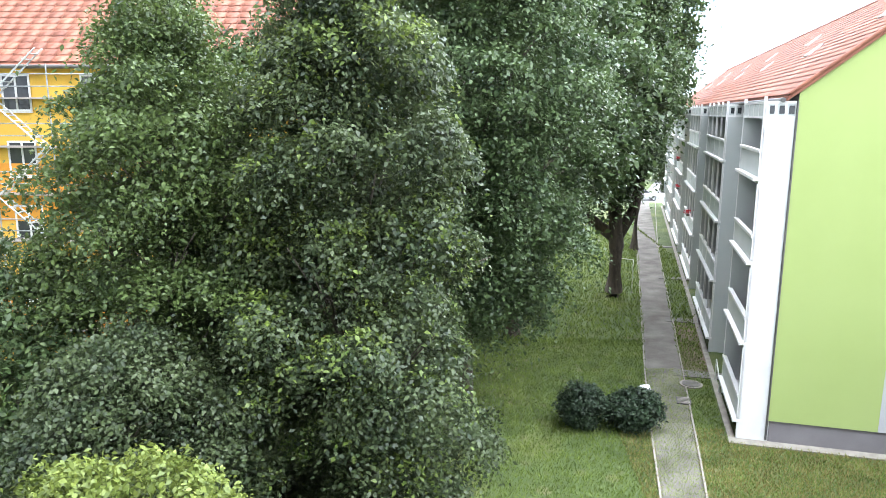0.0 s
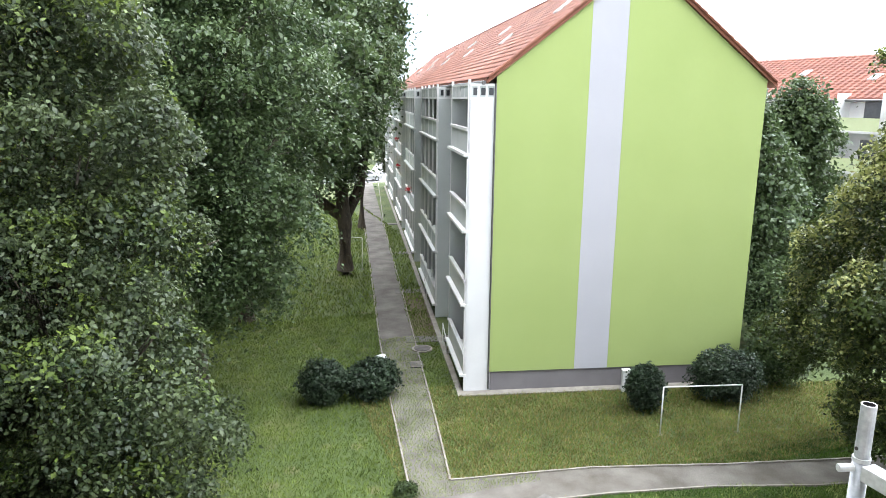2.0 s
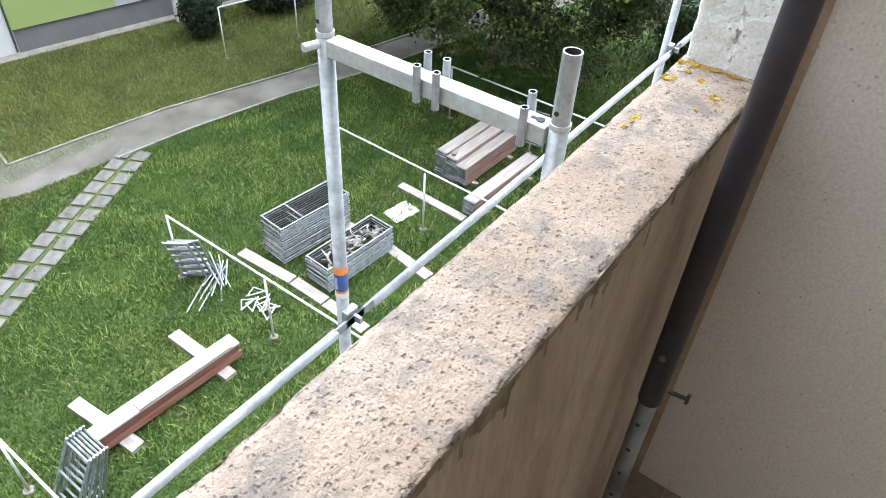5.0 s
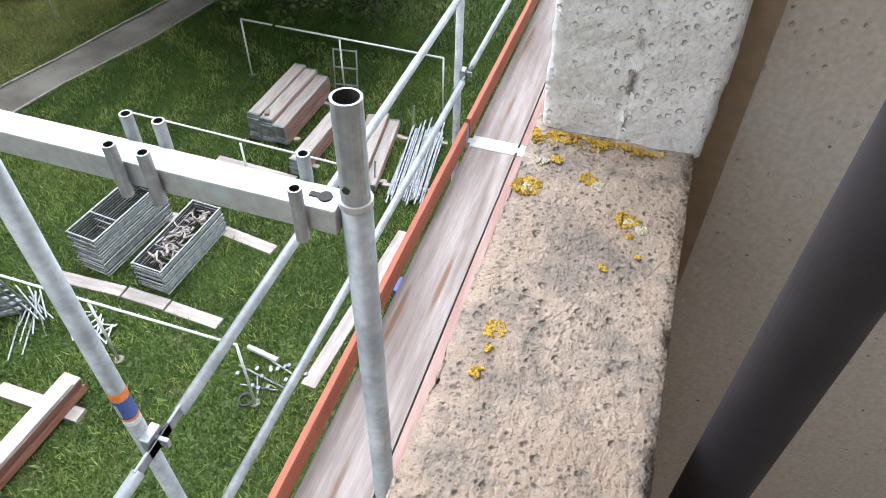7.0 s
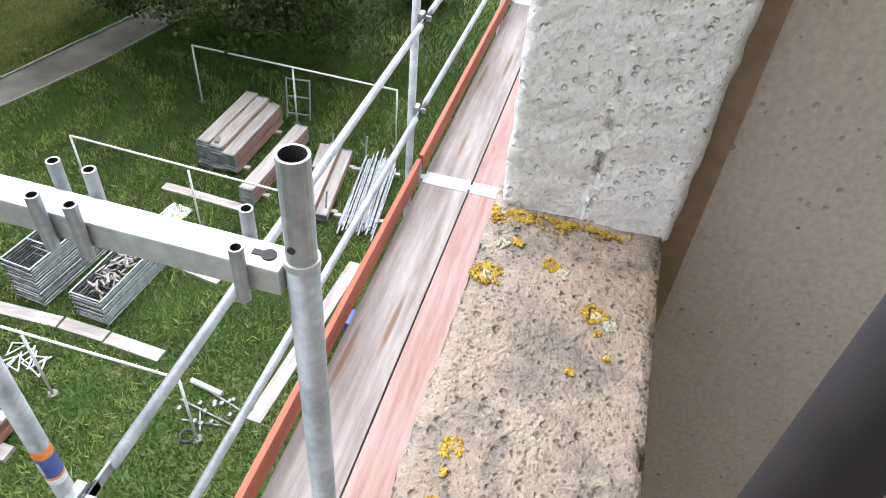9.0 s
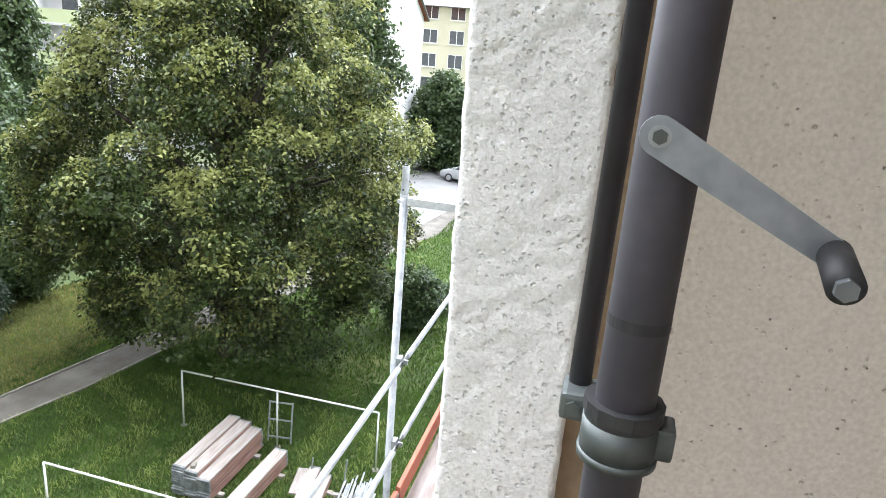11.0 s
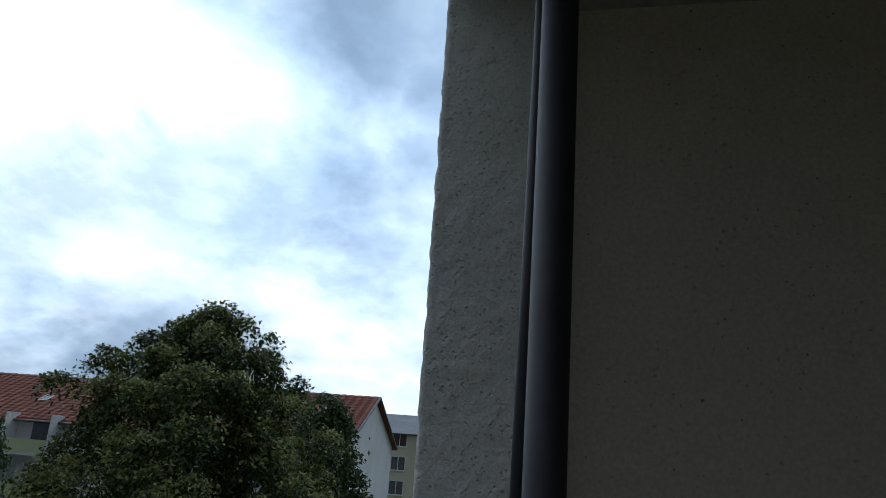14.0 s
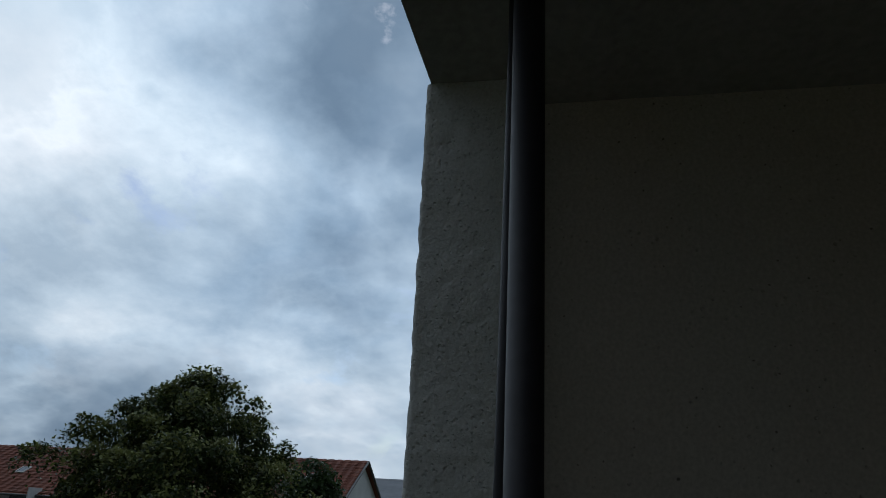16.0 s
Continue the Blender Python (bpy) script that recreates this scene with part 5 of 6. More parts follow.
for x in FX:
    frame_thing(x, x in (1.012,))
for a, b in zip(FX, FX[1:]):
    for zr in (8.844, 8.24):
        t = thing("guard_rail", pose(a, SY1 - 0.058, zr), "galvanised scaffold guard rail tube", "guard rail", "guard rails of the scaffold")
        L = b - a
        part("tube", tube((0.10, 0, 0), (L - 0.10, 0, 0), 0.019, n=16), M["galv"], t, smooth=True)
        for x0, x1 in ((-0.05, 0.11), (L - 0.11, L + 0.05)):
            part("flat_end", box((x0, -0.004, -0.02), (x1, 0.006, 0.02), 0.003), M["galv_dark"], t, "flattened tube end")
    t = thing("toe_board", pose(a, SY1 - 0.075, ZD), "red-brown wooden scaffold toe board", "toe board", "toe boards of the scaffold")
    part("board", box((0.02, -0.016, 0.006), (b - a - 0.02, 0.016, 0.155), 0.004), M["toe"], t)
    part("end_fitting", box((b - a - 0.08, -0.019, 0.02), (b - a - 0.018, 0.019, 0.14), 0.003), M["galv_dark"], t)
    for y0, y1, m in ((0.745, 1.062, "deck"), (0.42, 0.735, "deck_pink")):
        t = thing("deck_plank", pose(a, 0, ZD), "weathered wooden scaffold deck plank with steel end caps", "deck plank", "deck planks of the scaffold")
        part("board", box((0.06, y0, -0.045), (b - a - 0.06, y1, 0.0), 0.003), M[m], t)
        for x0 in (0.022, b - a - 0.06):
            part("end_cap", box((x0, y0 + 0.003, -0.04), (x0 + 0.04, y1 - 0.003, 0.004), 0.002), M["galv_white"], t)


# ---------------------------------------------------------------- drying poles on the lawn
def drying_poles(pts, h, label="white-painted steel clothes-drying poles with a top rail", pegs=True, droop=0.0):
    t = thing("drying_poles", pose(pts[0][0], pts[0][1], 0), label, "drying poles", "drying poles on the lawn")
    o = Vector((*pts[0], 0))
    P = [Vector((*p, 0)) - o for p in pts]
    for p in P:
        part("post", tube(p, p + Vector((0, 0, h)), 0.024, n=10), M["white_paint"], t, smooth=True)
        part("footing", tube(p - Vector((0, 0, 0.02)), p + Vector((0, 0, 0.03)), 0.11, 0.09, 9), M["kerb"], t)
    a, b = P[0] + Vector((0, 0, h)), P[-1] + Vector((0, 0, h - droop))
    part("rail", tube(a, b, 0.024, n=10), M["white_paint"], t, smooth=True)
    if pegs:
        n = int((b - a).length / 0.35)
        for i in range(1, n):
            q = a.lerp(b, i / n)
            part("hook", tube(q + Vector((0, 0, 0.02)), q + Vector((0.012, 0, 0.06)), 0.006, n=6), M["white_paint"], t)
    return t


drying_poles([(0.88, 11.15), (0.87, 8.45), (0.86, 5.75)], 1.60)
drying_poles([(5.61, 10.68), (5.63, 7.85), (5.61, 5.08)], 1.69)
drying_poles([(10.45, 10.54), (10.25, 7.65), (10.28, 5.0)], 1.62)
drying_poles([(14.86, 10.24), (14.83, 7.45), (14.79, 4.69)], 1.67, pegs=False)
drying_poles([(13.1, 18.05), (15.77, 17.45)], 1.72, pegs=False)
drying_poles([(36.0, 6.2), (36.2, 3.4)], 1.7, pegs=False)
drying_poles([(8.4, 43.6), (7.2, 44.4)], 2.1, "dark rusty steel drying frame beside the tree", pegs=False)


# ---------------------------------------------------------------- stacked scaffold material
def board_bm(l, w, h):
    return box((-l / 2, -w / 2, 0), (l / 2, w / 2, h), 0.004)


def board(parent, m, l, w, h, material, name="plank"):
    ob = part(name, board_bm(l, w, h), M[material], parent)
    ob.matrix_local = m
    return ob


LYING = []


def loose_plank(a, b, w=0.24, h=0.045, material="plank_top", z=0.0):
    LYING.append((a, b, w))
    a, b = Vector((*a, z)), Vector((*b, z))
    d = b - a
    ob = link("loose_plank", board_bm(d.length, w, h), M[material])
    ob.matrix_world = pose((a.x + b.x) / 2, (a.y + b.y) / 2, z, 0, 0, math.degrees(math.atan2(d.y, d.x)))
    return tagged(ob, "pale worn scaffold plank lying on the grass", "plank", "loose planks on the lawn")


rng = np.random.default_rng(5)
# red-brown toe boards on edge, over two cross planks
t = thing("toe_board_stack", pose(3.42, 8.14, 0, 0, 0, -3), "stack of red-brown toe boards standing on edge on cross planks", "board stack")
for k in range(9):
    ob = part("toe_board", box((-1.45 + rng.uniform(-0.03, 0.03), -0.165 + 0.036 * k, 0.10), (1.45 + rng.uniform(-0.03, 0.03), -0.133 + 0.036 * k, 0.27 - 0.004 * k), 0.003), M["plank_maroon"], t)
for k in range(9):
    ob = part("toe_board", box((-1.45 + rng.uniform(-0.04, 0.04), -0.165 + 0.036 * k, 0.275), (1.45 + rng.uniform(-0.04, 0.04), -0.133 + 0.036 * k, 0.44), 0.003), M["plank_maroon"], t)
part("toe_board", box((-1.46, -0.17, 0.445), (1.46, 0.16, 0.485), 0.004), M["plank_top"], t, "pale worn board lying flat on top")
part("toe_board", box((-0.65, -0.165, 0.488), (1.30, 0.05, 0.525), 0.004), M["plank_top"], t, "pale worn board lying flat on top")
loose_plank((2.28, 9.42), (2.42, 7.72), 0.26, 0.095)
loose_plank((4.42, 9.4), (4.42, 7.7), 0.26, 0.095)


def frame_stack(x, y, rz, l, w, n, pitch, label, taper=0.0):
    """Scaffold frames laid flat on one another."""
    t = thing("frame_stack", pose(x, y, 0.05, 0, 0, rz), label, "frame stack")
    r = 0.0185
    for k in range(n):
        bm = bmesh.new()
        dx, dy, z = rng.normal(0, 0.012), rng.normal(0, 0.010), r + pitch * k
        L, W = l / 2, w / 2 - taper * (n - k) / n
        for sy in (-1, 1):
            add_tube(bm, (-L + dx, sy * W + dy, z), (L + dx, sy * W + dy, z), r, n=8)
        for fx in (-1.0, -0.35, 1.0):
            if abs(fx) == 1 or k % 3 == 0:
                add_tube(bm, (fx * (L - 0.03) + dx, -W + dy, z), (fx * (L - 0.03) + dx, W + dy, z), r * 0.95, n=8)
        for fx in (-0.5, 0.2, 0.6) if k % 5 == 0 else ():
            add_box(bm, (fx * L + dx, -W + dy - 0.03, z - 0.02), (fx * L + 0.06 + dx, -W + dy - 0.008, z + 0.02))
        # recessed dark tubes, added to paint the shaded gaps between the frames
        if k:
            for f in bm.faces:
                f.material_index = 0
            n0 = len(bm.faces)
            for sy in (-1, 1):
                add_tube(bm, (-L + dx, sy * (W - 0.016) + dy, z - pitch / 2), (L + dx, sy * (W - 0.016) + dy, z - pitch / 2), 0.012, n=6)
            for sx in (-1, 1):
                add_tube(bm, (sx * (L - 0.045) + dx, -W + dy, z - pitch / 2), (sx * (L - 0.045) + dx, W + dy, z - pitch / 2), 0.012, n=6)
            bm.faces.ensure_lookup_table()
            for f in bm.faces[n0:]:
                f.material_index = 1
        part("scaffold_frame_piece", bm, (M["galv"], M["bore_gap_shade"]), t)
    return t


s1 = frame_stack(8.28, 9.50, -5.5, 1.98, 0.68, 16, 0.0625, "tall stack of weathered galvanised scaffold frames on planks")
s2 = frame_stack(8.23, 8.12, -3.5, 2.0, 0.66, 11, 0.0625, "stack of galvanised scaffold frames filled with loose fittings")
t = thing("loose_fittings", pose(8.23, 8.12, 0.05, 0, 0, -3.5), "loose pale scaffold couplers and short bars heaped in the frames", "fittings", kind="stuff")
bm = bmesh.new()
for k in range(70):
    p = Vector((rng.uniform(-0.85, 0.85), rng.uniform(-0.24, 0.24), rng.uniform(0.45, 0.68)))
    d = Vector(rng.normal(0, 1, 3) * np.array([1, 1, 0.35])).normalized() * rng.uniform(0.08, 0.24)
    add_tube(bm, p - d / 2, p + d / 2, rng.uniform(0.012, 0.03), n=6)
part("fitting_heap", bm, M["plank_top"], t)
for a, b in (((6.95, 10.3), (7.02, 8.75)), ((7.02, 8.7), (7.0, 7.75)), ((6.98, 7.7), (6.92, 6.55)), ((9.2, 9.9), (9.18, 8.6)), ((9.2, 7.95), (9.0, 6.5))):
    loose_plank(a, b, 0.27, 0.048)
loose_plank((11.3, 9.2), (11.2, 7.1), 0.24)
loose_plank((6.2, 4.36), (10.4, 4.10), 0.28)
loose_plank((14.2, 6.4), (13.2, 6.2), 0.24)


def plank_stack(x, y, rz, l, cols, rows, w, label, tops=0):
    t = thing("plank_stack", pose(x, y, 0, 0, 0, rz), label, "plank stack")
    for c in range(cols):
        n = rows[c]
        for k in range(n):
            z = 0.08 + 0.052 * k
            o = rng.normal(0, 0.02)
            top = k >= n - 1
            part("plank", box((-l / 2 + o, (c - cols / 2) * (w + 0.02), z), (l / 2 + o, (c - cols / 2) * (w + 0.02) + w, z + 0.046), 0.003), M["plank_top" if top else "plank_red"], t)
            for sx in (-1, 1):
                part("end_cap", box((sx * l / 2 + o - 0.03, (c - cols / 2) * (w + 0.02) - 0.003, z - 0.002), (sx * l / 2 + o + 0.03, (c - cols / 2) * (w + 0.02) + w + 0.003, z + 0.048), 0.002), M["galv_dark"], t)
    for fx in (-0.35, 0.35):
        part("bearer", box((l * fx - 0.06, -cols * (w + 0.02) / 2 - 0.15, 0.0), (l * fx + 0.06, cols * (w + 0.02) / 2 + 0.15, 0.078), 0.004), M["plank_top"], t)
    return t


plank_stack(13.42, 8.28, -1.5, 2.35, 3, (11, 13, 14), 0.31, "tall stack of steel-capped wooden scaffold planks")
plank_stack(12.75, 7.05, -2.5, 2.75, 1, (8,), 0.34, "low stack of red-brown scaffold planks beside the tall one")
ob = link("brick", box((-0.1, -0.055, 0), (0.1, 0.055, 0.07), 0.006), M["kerb"])
ob.matrix_world = pose(12.45, 8.35, 0.08 + 0.052 * 13, 0, 0, 20)
tagged(ob, "grey block lying on the plank stack", "block")


def ladder_frame(m, w, h, label):
    t = thing("short_ladder", m, label, "ladder")
    for x in (-w / 2, w / 2):
        part("rail", tube((x, 0, 0), (x, 0, h), 0.024, n=8), M["galv"], t)
    for k in range(3):
        part("rung", box((-w / 2, -0.025, h * (0.12 + 0.42 * k)), (w / 2, 0.025, h * (0.12 + 0.42 * k) + 0.03)), M["galv"], t)
    return t


ladder_frame(pose(15.05, 7.5, 0, -8, 0, -82), 0.62, 1.15, "short galvanised frame leaning by the drying pole")
# deck pieces leaning on the second drying pole
t = thing("leaning_decks", pose(5.78, 10.45, 0, 0, 0, 0), "dark steel deck frames leaning against the drying pole", "deck frames")
for k in range(3):
    m = Matrix.Translation((0.10 * k, -0.05 * k, 0)) @ Euler((radians(10), radians(-8), radians(-62))).to_matrix().to_4x4()
    bm = bmesh.new()
    for x in (-0.27, 0.27):
        add_tube(bm, m @ Vector((x, 0, 0.02)), m @ Vector((x, 0, 1.15)), 0.022, n=8)
    for z in (0.1, 0.3, 0.5, 0.7, 0.9, 1.1):
        add_box(bm, (-0.27, -0.02, z - 0.03), (0.27, 0.02, z + 0.035), m)
    part("deck_frame", bm, M["galv_dark"] if k else M["galv"], t)
t = thing("bar_pile", pose(5.95, 9.95, 0.03), "loose galvanised bars and braces in a heap", "bars")
for k in range(12):
    a = rng.uniform(0.3, 1.3)
    L = rng.uniform(0.25, 0.55)
    o = Vector((rng.normal(0.1, 0.13), rng.normal(0, 0.12), 0.02 + 0.022 * k))
    part("bar", tube(o - Vector((math.cos(a), math.sin(a), 0.12)) * L, o + Vector((math.cos(a), math.sin(a), 0.1)) * L, 0.018, n=8), M["galv"], t)
for a, b in (((-1.0, -0.25, 0), (0.1, 0.35, 0.02)), ((-0.8, -0.4, 0), (0.25, 0.15, 0.02))):
    part("bar", tube(a, b, 0.018, n=8), M["galv"], t)
t = thing("bracket_pile", pose(6.05, 8.75, 0.02), "pale zinc scaffold brackets thrown on the grass", "brackets")
for k in range(7):
    o = Vector((rng.normal(0, 0.12), 0.28 - 0.12 * k, 0.01 + 0.012 * k))
    a = rng.uniform(-0.6, 0.9)
    bm = bmesh.new()
    d, e = Vector((math.cos(a), math.sin(a), 0.04)), Vector((-math.sin(a), math.cos(a), 0.05))
    add_tube(bm, o - d * 0.22, o + d * 0.22, 0.018, n=8)
    add_tube(bm, o - d * 0.2, o - d * 0.02 + e * 0.2, 0.015, n=8)
    add_tube(bm, o + d * 0.18, o - d * 0.02 + e * 0.2, 0.015, n=8)
    part("bracket", bm, M["galv_white"], t)
t = thing("bracket_pile", pose(6.15, 5.2, 0.02), "scaffold couplers, bars and a coil on the grass", "brackets")
for k, (a, b, r) in enumerate((((0.05, 0.52, 0.02), (-0.15, -0.62, 0.02), 0.02), ((0.45, 0.55, 0.05), (0.35, -0.1, 0.05), 0.055), ((0.4, 0.3, 0.02), (0.15, -0.6, 0.03), 0.018), ((-0.3, 0.3, 0.02), (-0.2, -0.4, 0.02), 0.016), ((-0.05, 0.1, 0.02), (-0.4, -0.1, 0.03), 0.016))):
    part("bar", tube(a, b, r, n=10), M["galv_white" if k == 1 else "galv_dark"], t)
bm = bmesh.new()
for k in range(20):
    a0, a1 = 2 * math.pi * k / 20, 2 * math.pi * (k + 1) / 20
    add_tube(bm, (-0.55 + 0.12 * math.cos(a0), 0.05 + 0.12 * math.sin(a0), 0.03), (-0.55 + 0.12 * math.cos(a1), 0.05 + 0.12 * math.sin(a1), 0.03), 0.022, n=6)
part("coil", bm, M["iron"], t)
for k in range(14):
    o = Vector((rng.normal(0, 0.3), rng.normal(-0.1, 0.3), 0.03))
    part("coupler", box(o - Vector((0.04, 0.03, 0.03)), o + Vector((0.04, 0.03, 0.03)), 0.01), M["galv_dark"], t)
# deck frames leaning at the first drying pole
t = thing("leaning_decks", pose(0.98, 7.7, 0), "blue-grey steel frames leaning against the drying poles", "deck frames")
for k in range(6):
    o = 0.11 * k
    bm = bmesh.new()
    for y in (-0.3, 0.3):
        add_tube(bm, (0.02 + o, y, 0.02), (0.55 + o * 0.5, y - 0.25, 1.35), 0.024, n=8)
    for f in (0.05, 0.5, 0.95):
        add_tube(bm, (0.02 + o + (0.53 - o * 0.5) * f, -0.3 - 0.25 * f, 0.02 + 1.33 * f), (0.02 + o + (0.53 - o * 0.5) * f, 0.3 - 0.25 * f, 0.02 + 1.33 * f), 0.02, n=8)
    part("deck_frame", bm, M["galv_dark"] if k % 2 else M["galv"], t)
# bundle of tubes and pallet of braces
t = thing("tube_bundle", pose(12.65, 4.65, 0, 0, 0, 8), "bundle of long galvanised scaffold tubes on bearers", "tube bundle")
for k in range(26):
    y, z = -0.42 + 0.052 * (k % 17) + rng.normal(0, 0.01), 0.12 + 0.05 * (k // 17) + rng.uniform(0, 0.03)
    o = rng.normal(0, 0.12)
    part("tube", tube((-1.35 + o, y, z), (1.35 + o, y + rng.normal(0, 0.05), z + 0.01), 0.022, n=8), M["galv"], t)
for x in (-0.9, 0.9):
    part("bearer", box((x - 0.05, -0.6, 0), (x + 0.05, 0.6, 0.09), 0.004), M["plank_top"], t)
plank_stack(12.6, 5.62, 8, 2.5, 2, (4, 7), 0.26, "grey planks and rails stacked on the grass")
for px, py in ((11.6, 5.3), (13.9, 5.2), (11.4, 5.9), (13.7, 6.0)):
    ob = link("marker_post", tube((0, 0, 0), (0, 0, 0.75), 0.022, n=8), M["galv"])
    ob.matrix_world = pose(px, py, 0, 4, 3, 0)
    tagged(ob, "short galvanised stake beside the tube stack", "post", "stakes of the tube rack")
bm = bmesh.new()
bmesh.ops.create_grid(bm, x_segments=14, y_segments=10, size=0.5)
for v in bm.verts:
    v.co = Vector((v.co.x * 0.75, v.co.y * 0.55, 0.04 + 0.05 * noise.noise(v.co * 5) + 0.02 * noise.noise(v.co * 14)))
ob = link("plastic_sheet", bm, M["plastic"], smooth=True)
ob.matrix_world = pose(10.42, 8.45, 0, 0, 0, -10)
ob.modifiers.new("thickness", "SOLIDIFY").thickness = 0.004
tagged(ob, "crumpled white plastic sheet on the grass", "plastic sheet")
ob = link("blue_bin", tube((0, 0, 0), (0, 0, 0.35), 0.16, 0.19, 16), M["blue_tape"])
ob.matrix_world = pose(8.7, 3.55, 0)
tagged(ob, "small blue plastic bucket on the grass", "bucket")

# ---------------------------------------------------------------- along the green block
bm = bmesh.new()
bmesh.ops.create_icosphere(bm, subdivisions=3, radius=0.3)
for v in bm.verts:
    k = 1 + 0.3 * noise.noise(v.co * 6)
    v.co = Vector((v.co.x * k, v.co.y * k, max(0, v.co.z * k * 1.1 + 0.27)))
ob = link("white_bag", bm, M["plastic"], smooth=True)
ob.matrix_world = pose(5.55, 26.6, 0)
tagged(ob, "white plastic sack lying beside the footpath", "sack")
t = thing("manhole_cover", pose(7.82, 28.2, 0), "round concrete manhole cover in the grass strip", "manhole")
part("ring", tube((0, 0, 0), (0, 0, 0.06), 0.46, n=28), M["kerb"], t)
part("lid", tube((0, 0, 0.061), (0, 0, 0.075), 0.36, n=28), M["slab"], t)
t = thing("drain_grate", pose(7.05, 26.45, 0, 0, 0, -11), "dark iron drain grate in the path", "drain")
part("rim", box((-0.28, -0.34, 0), (0.28, 0.34, 0.05)), M["iron"], t)
for k in range(5):
    part("bar", box((-0.24, -0.28 + 0.13 * k, 0.051), (0.24, -0.22 + 0.13 * k, 0.062)), M["kerb"], t)
t = thing("junction_box", pose(14.0, 21.55, 0, 0, 0, -11.25), "small white electrical box by the gable", "box")
part("housing", box((-0.16, -0.1, 0), (0.16, 0.1, 0.85), 0.02), M["white_render"], t)
part("cap", box((-0.18, -0.12, 0.852), (0.18, 0.12, 0.9), 0.02), M["white_frame"], t)
for y in (5.55, 14.0):
    p = gp(-0.1, y)
    t = thing("step_rail", pose(p[0], p[1], 0, 0, 0, -11.25), "pale steel handrail beside the house steps", "handrail", "handrails of the block")
    part("rail", tube((0, 0, 0.95), (0, -1.4, 0.55), 0.025, n=8), M["white_paint"], t)
    for yy, z in ((0, 0.95), (-1.4, 0.55)):
        part("post", tube((0, yy, 0), (0, yy, z), 0.022, n=8), M["white_paint"], t)
for y, z in ((24.5, 4.65), (36.5, 5.2), (38, 7.4)):
    p = gp(-0.2, y)
    tt = thing("flower_box", pose(p[0], p[1], z - 0.22, 0, 0, -11.25), "balcony box with red flowers", "flower box", "flower boxes of the block")
    part("trough", box((-0.1, -0.5, 0), (0.1, 0.5, 0.16), 0.01), M["kerb"], tt)
    v, f = leaves(np.random.default_rng(int(y)), np.column_stack([np.random.default_rng(3).normal(0, 0.06, 40), np.linspace(-0.5, 0.5, 40), np.full(40, 0.26)]), 6, 0.06, 0.07)
    raw_mesh("flowers", v, f, M["red_flower"], tt)


def car(x, y, rz, paint, label):
    t = thing("car", pose(x, y, 0.014, 0, 0, rz), label, "car", "cars on the road")
    prof = [(-2.15, 0.28), (2.12, 0.28), (2.18, 0.62), (1.95, 0.80), (1.05, 0.95), (0.40, 1.40), (-1.10, 1.45), (-1.85, 1.05), (-2.18, 0.95), (-2.2, 0.5)]
    bm = extrude_profile(prof, -0.86, 0.86)
    bmesh.ops.bevel(bm, geom=list(bm.edges), offset=0.06, segments=2, affect="EDGES", profile=0.6)
    part("body", bm, M[paint], t, smooth=True)
    for sy in (-1, 1):
        bm = extrude_profile([(-1.55, 1.02), (0.85, 1.0), (0.35, 1.33), (-1.05, 1.37)], sy * 0.855, sy * 0.868)
        part("side_window", bm, M["glass"], t)
        for wx in (-1.3, 1.35):
            w = part("wheel", tube((wx, sy * 0.70, 0.31), (wx, sy * 0.88, 0.31), 0.31, n=24), M["black"], t)
            part("rim", tube((wx, sy * 0.875, 0.31), (wx, sy * 0.89, 0.31), 0.20, n=16), M["silver_car"], w)
        part("headlight", box((2.02, sy * 0.62 - 0.16, 0.62), (2.16, sy * 0.62 + 0.16, 0.74), 0.02), M["glass"], t)
    return t


car(19.2, 92.3, 4, "silver_car", "silver hatchback parked across the end of the path")
car(18.2, 97.0, 4, "silver_car", "white car parked behind the silver one")
car(12.6, 93.2, 4, "dark_car", "dark car parked on the road under the trees")
car(50.0, 9.9, 70, "silver_car", "pale car standing in the far yard")

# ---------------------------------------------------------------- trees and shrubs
tree("tree", (-3.9, 16.0, 0), "dense dark-leaved broadleaf tree with clumped foliage", (6.6, 3.2, 3.0, 8.6), 2700, 46, 0.118, M["leaf_dark"], 0.2, 1.2, seed=11, limbs=13, spread=0.26, low=1.0, boughs=120, bough=0.85, shoots=0.3, shoot_mat=M["leaf_shoot_lit"],
     profile=((0.8, 2.4), (3.0, 3.5), (5.0, 3.7), (7.5, 3.35), (9.5, 2.9), (11.5, 2.5), (13.5, 2.0), (15.2, 0.8)))
tree("tree", (-1.45, 24.3, 0), "large maple with layered foliage and a grey trunk", (10.3, 5.2, 4.8, 7.2), 2300, 42, 0.155, M["leaf_maple"], 0.27, 3.0, seed=12, limbs=13, spread=0.38, low=3.2, boughs=110, bough=1.35, layer=0.5)
tree("tree", (7.07, 42.5, 0), "tall tree forking low into two heavy limbs", (13.6, 4.3, 4.6, 7.6), 1500, 34, 0.25, M["leaf_maple"], 0.5, 3.6, lean=(-0.9, 0), seed=13, limbs=13, spread=0.5, low=6.2, boughs=80, bough=1.5, forks=(((-3.0, 0.3, 8.0), 0.36), ((1.6, 0.2, 9.0), 0.38)))
tree("tree", (-8.3, 16.2, 0), "feathery light-branched tree in front of the yellow house", (7.4, 3.4, 3.3, 6.4), 1900, 46, 0.115, M["leaf_feather"], 0.16, 2.0, seed=14, limbs=18, spread=0.30, boughs=110, bough=1.05, layer=0.36)
